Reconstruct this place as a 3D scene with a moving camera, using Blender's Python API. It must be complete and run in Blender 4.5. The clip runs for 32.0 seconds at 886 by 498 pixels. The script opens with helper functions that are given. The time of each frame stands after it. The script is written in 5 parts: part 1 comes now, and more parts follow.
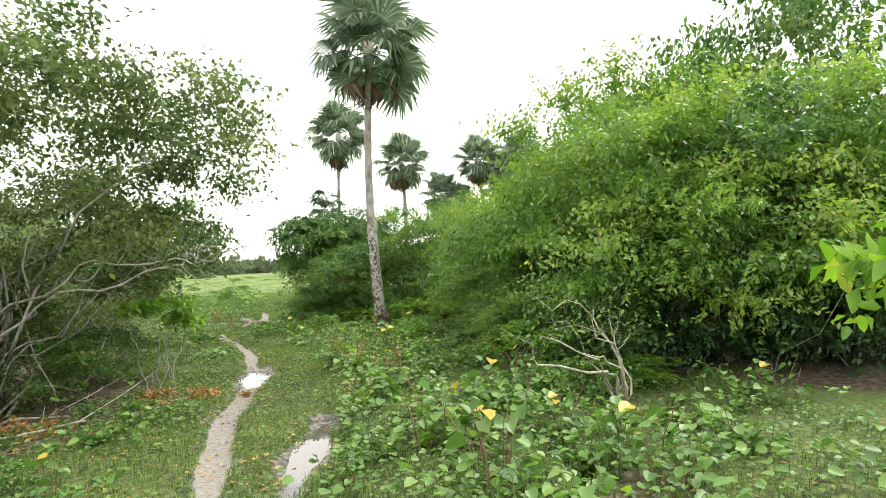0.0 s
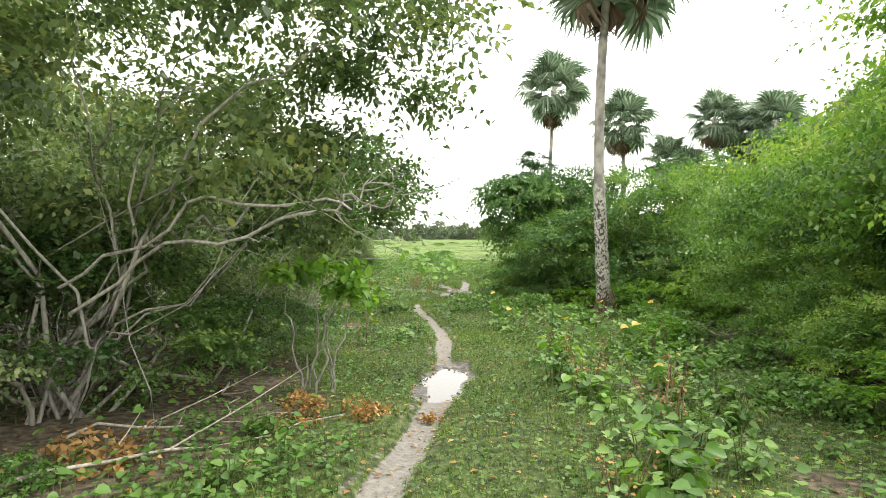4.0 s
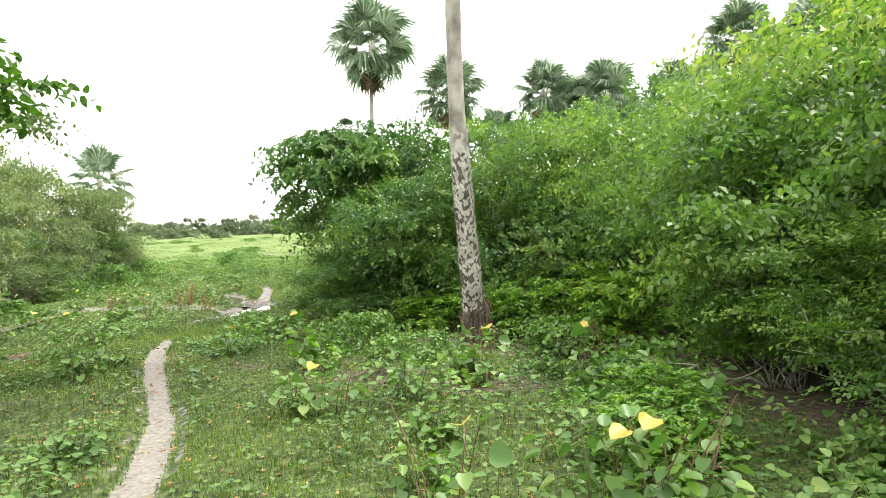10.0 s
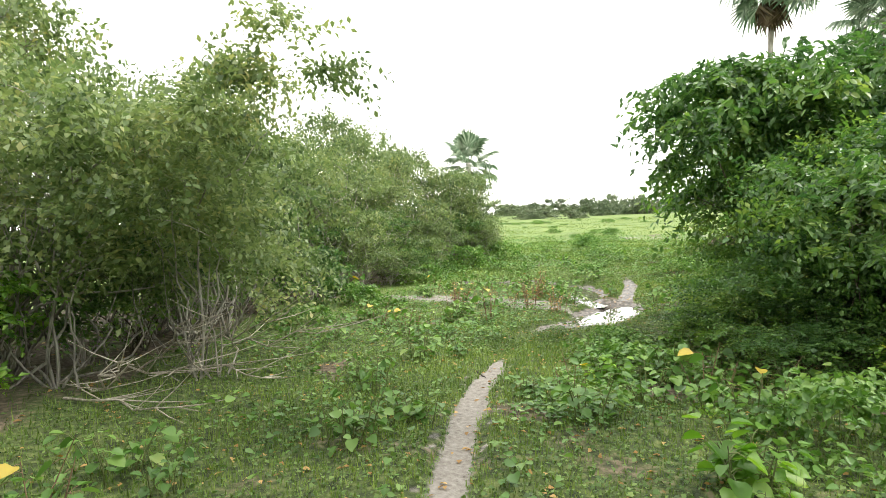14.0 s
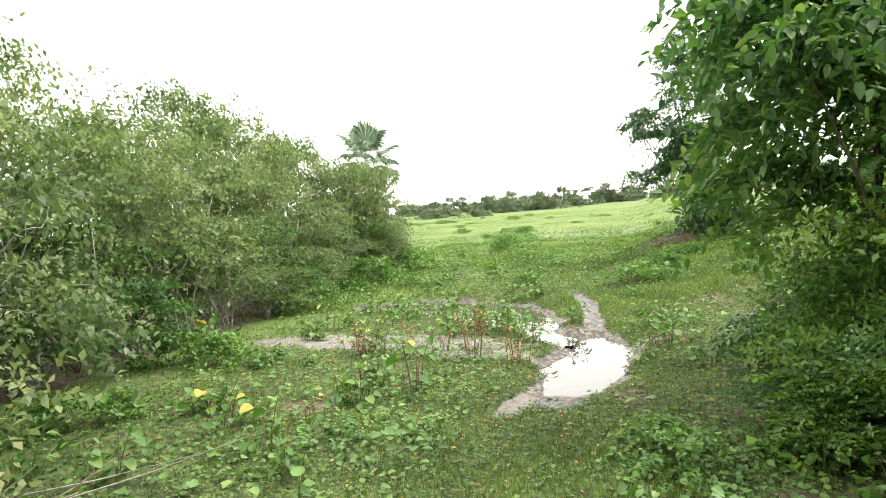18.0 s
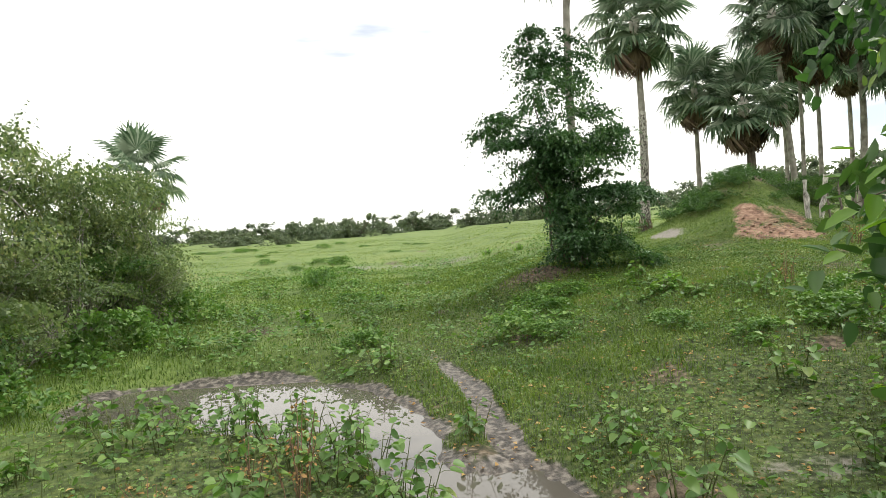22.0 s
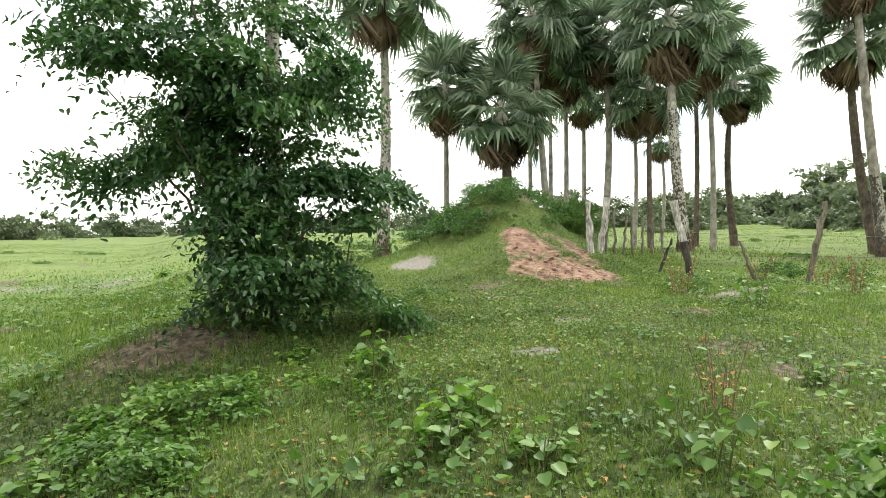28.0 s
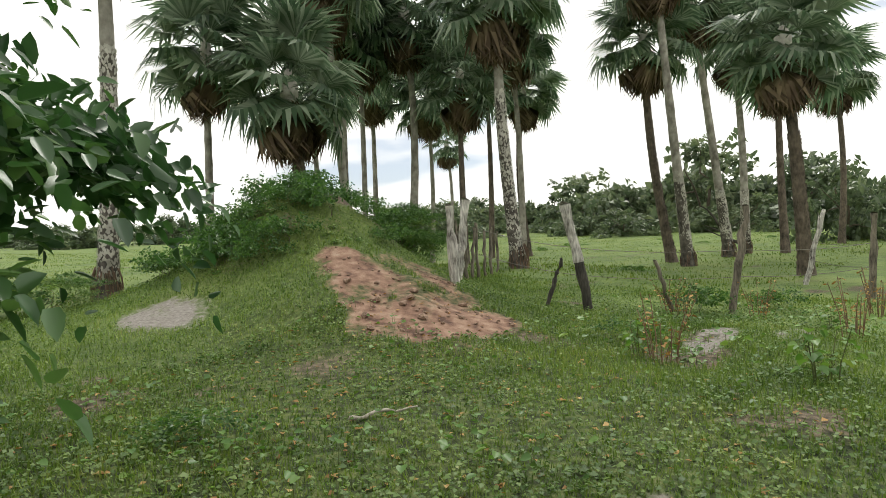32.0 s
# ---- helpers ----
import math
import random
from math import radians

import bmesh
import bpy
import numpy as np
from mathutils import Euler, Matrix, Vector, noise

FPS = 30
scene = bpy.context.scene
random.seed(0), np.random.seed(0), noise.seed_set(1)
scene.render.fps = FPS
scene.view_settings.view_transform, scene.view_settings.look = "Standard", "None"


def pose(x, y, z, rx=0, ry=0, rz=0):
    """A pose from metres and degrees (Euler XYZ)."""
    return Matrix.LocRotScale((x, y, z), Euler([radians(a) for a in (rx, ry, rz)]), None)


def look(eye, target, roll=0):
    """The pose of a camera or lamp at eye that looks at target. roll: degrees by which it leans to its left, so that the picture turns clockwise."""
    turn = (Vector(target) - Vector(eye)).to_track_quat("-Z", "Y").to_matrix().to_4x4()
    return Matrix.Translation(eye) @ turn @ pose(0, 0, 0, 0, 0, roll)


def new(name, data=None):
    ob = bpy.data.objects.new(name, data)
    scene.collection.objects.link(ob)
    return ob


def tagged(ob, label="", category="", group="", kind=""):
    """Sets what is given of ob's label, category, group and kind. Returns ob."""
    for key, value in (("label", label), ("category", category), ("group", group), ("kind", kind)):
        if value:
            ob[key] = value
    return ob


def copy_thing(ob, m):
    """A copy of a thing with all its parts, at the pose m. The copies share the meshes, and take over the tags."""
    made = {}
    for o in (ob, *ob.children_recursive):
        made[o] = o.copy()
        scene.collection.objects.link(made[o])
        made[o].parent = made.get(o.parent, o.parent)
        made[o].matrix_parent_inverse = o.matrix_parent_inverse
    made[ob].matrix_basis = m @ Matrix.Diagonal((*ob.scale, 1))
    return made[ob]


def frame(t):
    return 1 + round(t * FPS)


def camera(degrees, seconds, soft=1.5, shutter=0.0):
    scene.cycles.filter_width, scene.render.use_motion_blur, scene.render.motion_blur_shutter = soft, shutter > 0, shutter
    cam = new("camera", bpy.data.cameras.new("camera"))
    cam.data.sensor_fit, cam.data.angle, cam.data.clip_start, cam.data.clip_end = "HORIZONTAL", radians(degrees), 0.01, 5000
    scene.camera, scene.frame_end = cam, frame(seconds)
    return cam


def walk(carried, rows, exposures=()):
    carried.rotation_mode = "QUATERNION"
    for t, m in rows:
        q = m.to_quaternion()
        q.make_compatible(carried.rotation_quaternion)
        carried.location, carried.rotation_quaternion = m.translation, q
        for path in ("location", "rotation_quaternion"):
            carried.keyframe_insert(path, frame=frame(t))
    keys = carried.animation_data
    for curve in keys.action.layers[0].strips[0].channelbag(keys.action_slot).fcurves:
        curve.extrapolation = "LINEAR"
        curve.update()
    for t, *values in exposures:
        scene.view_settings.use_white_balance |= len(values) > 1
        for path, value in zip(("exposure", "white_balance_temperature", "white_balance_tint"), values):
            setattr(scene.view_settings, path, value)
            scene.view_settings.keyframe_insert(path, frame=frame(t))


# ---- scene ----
cam = camera(72.8, 32.0, soft=0.8)
EXPOSURES = [(0, 0.22), (3, 0.32), (5.5, 0.22), (6, 0.22), (7.5, 0.14), (9, 0.62), (11, 0.52), (13, 0.34), (16, 0.54), (18, 0.50), (19, 0.32), (21, 0.00), (23, -0.53), (25, -0.28), (26, 0.07), (29, -0.08), (30, -0.34), (32, -0.68)]
PATH = [
    (0, (2.092, -3.569, 1.411), (2.348, -1.588, 1.507), -2.7),
    (0.5, (1.933, -3.33, 1.41), (2.167, -1.349, 1.551), -4.6),
    (1, (1.956, -2.976, 1.38), (2.407, -1.027, 1.395), -2.9),
    (1.5, (2.031, -2.613, 1.391), (2.191, -0.619, 1.377), -2.6),
    (2, (2.091, -2.19, 1.381), (2.36, -0.209, 1.396), 0.9),
    (2.5, (2.118, -1.786, 1.391), (2.083, 0.214, 1.424), -0.2),
    (3, (2.052, -1.234, 1.378), (1.73, 0.74, 1.369), -1.5),
    (3.5, (1.855, -0.741, 1.394), (1.449, 1.217, 1.415), 1.1),
    (5.5, (0.722, 1.239, 1.477), (0.54, 3.225, 1.325), 2.5),
    (6, (0.56, 1.668, 1.433), (0.563, 3.656, 1.222), 3.8),
    (6.5, (0.479, 2.074, 1.428), (0.473, 4.067, 1.261), 2.0),
    (7, (0.502, 2.591, 1.408), (0.873, 4.556, 1.397), -2.2),
    (7.5, (0.58, 2.984, 1.364), (1.148, 4.902, 1.347), -0.7),
    (8, (0.792, 3.393, 1.361), (1.354, 5.312, 1.309), 0.0),
    (8.5, (0.91, 3.833, 1.368), (1.511, 5.738, 1.275), -1.2),
    (9, (1.069, 4.383, 1.443), (1.557, 6.322, 1.487), -2.9),
    (9.5, (1.254, 4.989, 1.478), (1.538, 6.968, 1.482), -1.7),
    (10, (1.258, 5.486, 1.421), (1.437, 7.478, 1.4), -1.8),
    (10.5, (1.286, 6.006, 1.451), (1.202, 8.004, 1.431), -0.3),
    (11, (1.297, 6.489, 1.479), (1.013, 8.468, 1.534), -2.7),
    (11.5, (1.213, 6.896, 1.497), (0.889, 8.867, 1.415), -4.3),
    (12, (1.143, 7.376, 1.497), (0.64, 9.312, 1.508), -2.1),
    (12.5, (1.004, 7.85, 1.475), (0.453, 9.773, 1.491), -1.8),
    (13, (0.807, 8.154, 1.511), (0.186, 10.052, 1.408), -2.0),
    (13.5, (0.629, 8.588, 1.514), (-0.286, 10.366, 1.469), -0.3),
    (15.5, (-0.279, 9.738, 1.665), (-1.213, 11.499, 1.497), -3.2),
    (16, (-0.489, 10.292, 1.638), (-1.242, 12.136, 1.459), -2.2),
    (16.5, (-0.681, 10.943, 1.686), (-1.495, 12.758, 1.479), -4.6),
    (17, (-0.891, 11.454, 1.707), (-1.634, 13.305, 1.557), -2.9),
    (17.5, (-1.097, 12.033, 1.717), (-1.929, 13.846, 1.567), -1.4),
    (18, (-1.377, 12.559, 1.686), (-2.013, 14.454, 1.619), -3.3),
    (18.5, (-1.702, 13.056, 1.708), (-2.091, 15.005, 1.487), -4.0),
    (19, (-1.889, 13.617, 1.715), (-2.432, 15.531, 1.515), -4.9),
    (19.5, (-2.089, 14.193, 1.715), (-2.497, 16.141, 1.51), -4.5),
    (20, (-2.228, 14.74, 1.681), (-2.389, 16.724, 1.485), -3.3),
    (20.5, (-2.352, 15.395, 1.791), (-2.537, 17.382, 1.662), -2.2),
    (21, (-2.462, 15.877, 1.818), (-2.409, 17.875, 1.736), -2.8),
    (21.5, (-2.545, 16.358, 1.83), (-2.473, 18.355, 1.758), -3.0),
    (22, (-2.655, 16.854, 1.824), (-2.658, 18.854, 1.812), -3.3),
    (22.5, (-2.607, 17.351, 1.855), (-2.1, 19.283, 1.951), -3.6),
    (23, (-2.562, 17.726, 1.857), (-1.993, 19.642, 1.929), -4.0),
    (23.5, (-2.414, 18.058, 1.891), (-1.622, 19.894, 1.938), -3.0),
    (24, (-2.206, 18.558, 1.864), (-1.209, 20.291, 1.834), -2.6),
    (24.5, (-1.862, 19.065, 1.727), (-1.116, 20.911, 1.535), -2.5),
    (25, (-1.649, 19.686, 1.764), (-0.895, 21.533, 1.621), 0.1),
    (25.5, (-1.473, 20.31, 1.762), (-0.778, 22.167, 1.498), -0.1),
    (26, (-1.401, 20.894, 1.9), (-0.721, 22.774, 1.861), 0.2),
    (26.5, (-1.259, 21.497, 1.969), (-0.286, 23.244, 1.905), -0.9),
    (28.5, (-0.57, 23.802, 1.991), (0.243, 25.629, 2.023), 0.1),
    (29, (-0.472, 24.388, 2.077), (0.385, 26.195, 2.114), 1.7),
    (29.5, (-0.334, 24.939, 2.138), (0.656, 26.677, 2.15), -1.3),
    (30, (-0.159, 25.433, 2.208), (0.732, 27.223, 2.201), -1.1),
    (30.5, (0.009, 25.948, 2.253), (1.108, 27.619, 2.296), -3.0),
    (31, (0.41, 26.505, 2.27), (1.639, 28.083, 2.286), -3.8),
    (31.5, (0.728, 27.062, 2.299), (2.002, 28.603, 2.34), -2.4),
    (32, (1.082, 27.628, 2.314), (2.554, 28.982, 2.346), -2.1),
]
walk(cam, [(t, look(e, g, r)) for t, e, g, r in PATH],
     exposures=EXPOSURES)

# ---------------------------------------------------------------- world and light
world = bpy.data.worlds.new("overcast_sky")
scene.world = world
world.use_nodes = True
wn, wl = world.node_tree.nodes, world.node_tree.links
wn.clear()
w_out = wn.new("ShaderNodeOutputWorld")
w_sky = wn.new("ShaderNodeTexSky")
w_sky.sky_type, w_sky.sun_disc = "NISHITA", False
w_sky.sun_elevation, w_sky.sun_rotation = radians(58), radians(70)
w_blue = wn.new("ShaderNodeBackground")
w_blue.inputs["Strength"].default_value = 0.17
w_cloud = wn.new("ShaderNodeBackground")
w_cloud.inputs["Color"].default_value = (1.0, 0.985, 0.94, 1)
w_cloud.inputs["Strength"].default_value = 2.0
w_coord, w_map = wn.new("ShaderNodeTexCoord"), wn.new("ShaderNodeMapping")
w_map.inputs["Scale"].default_value = (1.0, 1.0, 5.0)
w_noise = wn.new("ShaderNodeTexNoise")
wl.new(w_coord.outputs["Generated"], w_map.inputs["Vector"])
wl.new(w_map.outputs[0], w_noise.inputs["Vector"])
w_noise.inputs["Scale"].default_value, w_noise.inputs["Detail"].default_value = 2.2, 5
w_ramp = wn.new("ShaderNodeValToRGB")
w_ramp.color_ramp.elements[0].position, w_ramp.color_ramp.elements[1].position = 0.30, 0.41
w_ramp.color_ramp.elements[0].color = (0.3, 0.3, 0.3, 1)
w_mix = wn.new("ShaderNodeMixShader")
wl.new(w_sky.outputs[0], w_blue.inputs["Color"])
wl.new(w_noise.outputs["Fac"], w_ramp.inputs[0])
wl.new(w_ramp.outputs[0], w_mix.inputs[0])
wl.new(w_blue.outputs[0], w_mix.inputs[1])
wl.new(w_cloud.outputs[0], w_mix.inputs[2])
wl.new(w_mix.outputs[0], w_out.inputs["Surface"])

sun = new("sun", bpy.data.lights.new("sun", "SUN"))
sun.data.energy, sun.data.angle, sun.data.color = 2.7, radians(18), (1.0, 0.97, 0.90)
sun.matrix_world = look((12.4, 4.5, 21), (0, 0, 0))

# ---------------------------------------------------------------- helpers for shapes and the lie of the land
rng = np.random.default_rng(7)


def sstep(a):
    a = np.clip(a, 0.0, 1.0)
    return a * a * (3 - 2 * a)


def vnoise(x, y, size, seed=0):
    """Smooth value noise from 0 to 1 on arrays."""
    x, y = np.asarray(x, float) / size, np.asarray(y, float) / size
    i, j = np.floor(x), np.floor(y)
    u, v = sstep(x - i), sstep(y - j)

    def h(a, b):
        s = np.sin(a * 127.1 + b * 311.7 + seed * 74.7) * 43758.5453
        return s - np.floor(s)
    return (h(i, j) * (1 - u) + h(i + 1, j) * u) * (1 - v) + (h(i, j + 1) * (1 - u) + h(i + 1, j + 1) * u) * v


def line_distance(x, y, pts):
    """Distance to a line of points (x, y)."""
    best = np.full(np.shape(x), 1e9)
    for (ax, ay), (bx, by) in zip(pts[:-1], pts[1:]):
        dx, dy = bx - ax, by - ay
        f = np.clip(((x - ax) * dx + (y - ay) * dy) / (dx * dx + dy * dy), 0, 1)
        best = np.minimum(best, np.hypot(x - ax - f * dx, y - ay - f * dy))
    return best


TRAIL = [(1.3, -9), (1.15, -4), (0.92, 0.9), (0.51, 3.2), (0.45, 4.4), (0.4, 5.4), (0.25, 6.4), (0.1, 7.2), (-0.12, 8.2), (-0.35, 9.5),
         (-0.75, 10.9), (-1.25, 12.1), (-1.67, 13.15), (-2.04, 14.3), (-2.45, 16.0), (-2.62, 16.9), (-2.66, 17.8), (-2.4, 18.6), (-2.1, 20.0),
         (-2.1, 21.8), (-2.28, 23.0), (-2.42, 24.1), (-2.75, 25.3), (-3.3, 26.6), (-4.6, 28.5), (-6.5, 31.5), (-7.5, 36)]
# water: level and chains of (x, y, radius)
POOL = -0.07
WATER = {
    "pool_main": (POOL, [(-2.2, 18.8, 0.30), (-2.12, 19.6, 0.42), (-2.05, 20.6, 0.42), (-2.15, 21.4, 0.36)]),
    "pool_arm": (-0.03, [(-2.66, 21.1, 0.10), (-2.95, 21.9, 0.26), (-3.5, 22.9, 0.62), (-4.4, 24.0, 0.98), (-5.6, 24.6, 1.25), (-6.5, 24.7, 1.05)]),
    "trail_puddle": (-0.085, [(0.33, 5.7, 0.13), (0.31, 6.25, 0.20), (0.28, 6.75, 0.24), (0.17, 7.35, 0.13)]),
    "rut_puddle": (-0.08, [(1.46, 0.1, 0.06), (1.5, 1.0, 0.12), (1.52, 1.8, 0.14), (1.57, 2.6, 0.10), (1.6, 3.1, 0.05)]),
}


def chain_distance(x, y, chain):
    """Signed distance to a chain of rounded pieces, negative inside."""
    best = np.full(np.shape(x), 1e9)
    for (ax, ay, ar), (bx, by, br) in zip(chain[:-1], chain[1:]):
        dx, dy = bx - ax, by - ay
        f = np.clip(((x - ax) * dx + (y - ay) * dy) / (dx * dx + dy * dy), 0, 1)
        best = np.minimum(best, np.hypot(x - ax - f * dx, y - ay - f * dy) - (ar + f * (br - ar)))
    return best


def heap_shape(x, y):
    """The spoil heap beside the fence, 0 to 1."""
    return np.exp(-(np.hypot((x - 6.8) / 2.0, (y - 36.0) / 1.9)) ** 1.7)


def base_z(x, y):
    """The broad lie of the land."""
    k = 1.5
    rise = np.where(y - 21 > 40, y - 21, k * np.log1p(np.exp(np.clip((y - 21) / k, -50, 50))))
    z = np.minimum(0.042 * rise, 6.5)
    z = z + 0.88 * sstep((x + 3.0) / 5.5) * sstep((y - 17) / 12) + 0.02 * np.clip(x - 2, 0, 12) * sstep((y - 24) / 6)
    z = z + 0.052 * np.clip(x - 20, 0, 160)
    z = z + 0.28 * np.exp(-((x - 13) / 5) ** 2 - ((y - 38) / 4) ** 2)
    z = z + (1.5 + 0.4 * vnoise(x, y, 0.9, 8) + 0.2 * vnoise(x, y, 0.35, 9)) * heap_shape(x, y)
    z = z + (0.30 + 0.16 * vnoise(x, y, 0.5, 10)) * np.exp(-((x - 6.0) / 1.7) ** 2 - ((y - 33.3) / 1.3) ** 2)
    z = z + 0.5 * np.exp(-((x + 0.75) / 1.25) ** 2 - ((y - 30.0) / 1.1) ** 2)
    return z


def ground_z(x, y):
    x, y = np.asarray(x, float), np.asarray(y, float)
    z = base_z(x, y)
    z = z + 0.09 * (vnoise(x, y, 1.7, 1) - 0.5) + 0.05 * (vnoise(x, y, 0.55, 2) - 0.5) + 0.02 * (vnoise(x, y, 0.2, 3) - 0.5)
    d = line_distance(x, y, TRAIL)
    cut = 1 - sstep((d - 0.1) / 0.16)
    z = z - 0.05 * cut
    wob = 0.22 * (vnoise(x, y, 0.5, 5) - 0.5) + 0.12 * (vnoise(x, y, 0.16, 6) - 0.5)
    for level, chain in WATER.values():
        s = chain_distance(x, y, chain) + wob * min(1.0, chain[1][2] * 5)
        low = level + np.clip(s, -0.12, 3) * 0.32
        f = 1 - sstep((s - 0.25) / 1.1)
        z = z * (1 - f) + np.minimum(z, low) * f
    return z


def gz(x, y):
    return float(ground_z(np.array([x]), np.array([y]))[0])


def raw_mesh(name, verts, faces):
    """A mesh from an array of vertices and an array of triangles or quads, all of one kind."""
    verts, faces = np.asarray(verts, np.float32), np.asarray(faces, np.int32)
    me = bpy.data.meshes.new(name)
    n, k = faces.shape
    me.vertices.add(len(verts))
    me.vertices.foreach_set("co", verts.ravel())
    me.loops.add(n * k)
    me.loops.foreach_set("vertex_index", faces.ravel())
    me.polygons.add(n)
    me.polygons.foreach_set("loop_start", np.arange(0, n * k, k, dtype=np.int32))
    me.update(calc_edges=True)
    me.validate()
    return me


def smooth(me):
    me.polygons.foreach_set("use_smooth", np.ones(len(me.polygons), dtype=bool))
    me.update()
    return me


def part(name, me, material, parent=None, label=""):
    """Links a mesh as one object under a thing."""
    ob = new(name, me)
    if material and not me.materials:
        me.materials.append(material)
    if parent:
        ob.parent = parent
    return tagged(ob, label)


def tubes(lines, sides=6):
    """Tapered round branches: lines of (points, radii) as one set of vertices and quads."""
    vs, fs, off = [], [], 0
    ang = np.linspace(0, 2 * np.pi, sides, endpoint=False)
    for pts, rad in lines:
        pts = np.asarray(pts, float)
        d = np.gradient(pts, axis=0)
        d /= np.linalg.norm(d, axis=1)[:, None] + 1e-9
        ref = np.where(np.abs(d[:, 2:3]) < 0.9, np.array([[0, 0, 1.0]]), np.array([[1.0, 0, 0]]))
        a = np.cross(d, ref)
        a /= np.linalg.norm(a, axis=1)[:, None] + 1e-9
        b = np.cross(d, a)
        r = np.asarray(rad, float)[:, None, None]
        ring = pts[:, None, :] + r * (np.cos(ang)[None, :, None] * a[:, None, :] + np.sin(ang)[None, :, None] * b[:, None, :])
        vs.append(ring.reshape(-1, 3))
        m = len(pts)
        i = np.arange(m - 1)[:, None] * sides
        j = np.arange(sides)[None, :]
        q = np.stack([i + j, i + (j + 1) % sides, i + sides + (j + 1) % sides, i + sides + j], -1).reshape(-1, 4) + off
        fs.append(q)
        off += m * sides
    return np.concatenate(vs), np.concatenate(fs)


def unit(v):
    return v / (np.linalg.norm(v, axis=-1, keepdims=True) + 1e-9)


def leaf_fan(base, along, normal, length, width, tip=0.62, bend=0.18):
    """Folded leaves: arrays of base, direction and normal; each a keel and two wings of two triangles."""
    n = len(base)
    along, side = unit(along), unit(np.cross(along, normal))
    up = np.cross(side, along)
    length, width = np.broadcast_to(length, n)[:, None], np.broadcast_to(width, n)[:, None]
    mid = base + along * length * 0.42
    wing = up * width * 0.28
    p = np.stack([base, mid + side * width * 0.5 + wing, base + along * length * tip * 1.25 - up * length * bend * 0.6 + side * width * 0.28,
                  base + along * length - up * length * bend, base + along * length * tip * 1.25 - up * length * bend * 0.6 - side * width * 0.28,
                  mid - side * width * 0.5 + wing], 1)
    i = np.arange(n)[:, None] * 6
    f = np.concatenate([i + np.array([[0, 1, 2, 3]]), i + np.array([[0, 3, 4, 5]])], 0)
    return p.reshape(-1, 3), f


def leaf_round(base, along, normal, length, width, bend=0.16):
    """Broad rounded leaves: each a keel and two wings of five corners."""
    n = len(base)
    along, side = unit(along), unit(np.cross(along, normal))
    up = np.cross(side, along)
    length, width = np.broadcast_to(length, n)[:, None], np.broadcast_to(width, n)[:, None]

    def at(f, w):
        return base + along * length * f + side * width * w + up * (abs(w) * width * 0.35 - length * bend * f * f)
    p = np.stack([at(0, 0), at(0.06, 0.34), at(0.36, 0.5), at(0.74, 0.34), at(1, 0), at(0.74, -0.34), at(0.36, -0.5), at(0.06, -0.34)], 1)
    i = np.arange(n)[:, None] * 8
    return p.reshape(-1, 3), np.concatenate([i + np.array([[0, 1, 2, 3, 4]]), i + np.array([[0, 4, 5, 6, 7]])], 0)


def leaf_quad(base, along, normal, length, width):
    """Small leaves: one bent quad each."""
    n = len(base)
    along, side = unit(along), unit(np.cross(along, normal))
    up = np.cross(side, along)
    length, width = np.broadcast_to(length, n)[:, None], np.broadcast_to(width, n)[:, None]
    p = np.stack([base, base + along * length * 0.5 + side * width * 0.5 + up * width * 0.15, base + along * length - up * length * 0.12,
                  base + along * length * 0.5 - side * width * 0.5 + up * width * 0.15], 1)
    return p.reshape(-1, 3), np.arange(n * 4).reshape(n, 4)


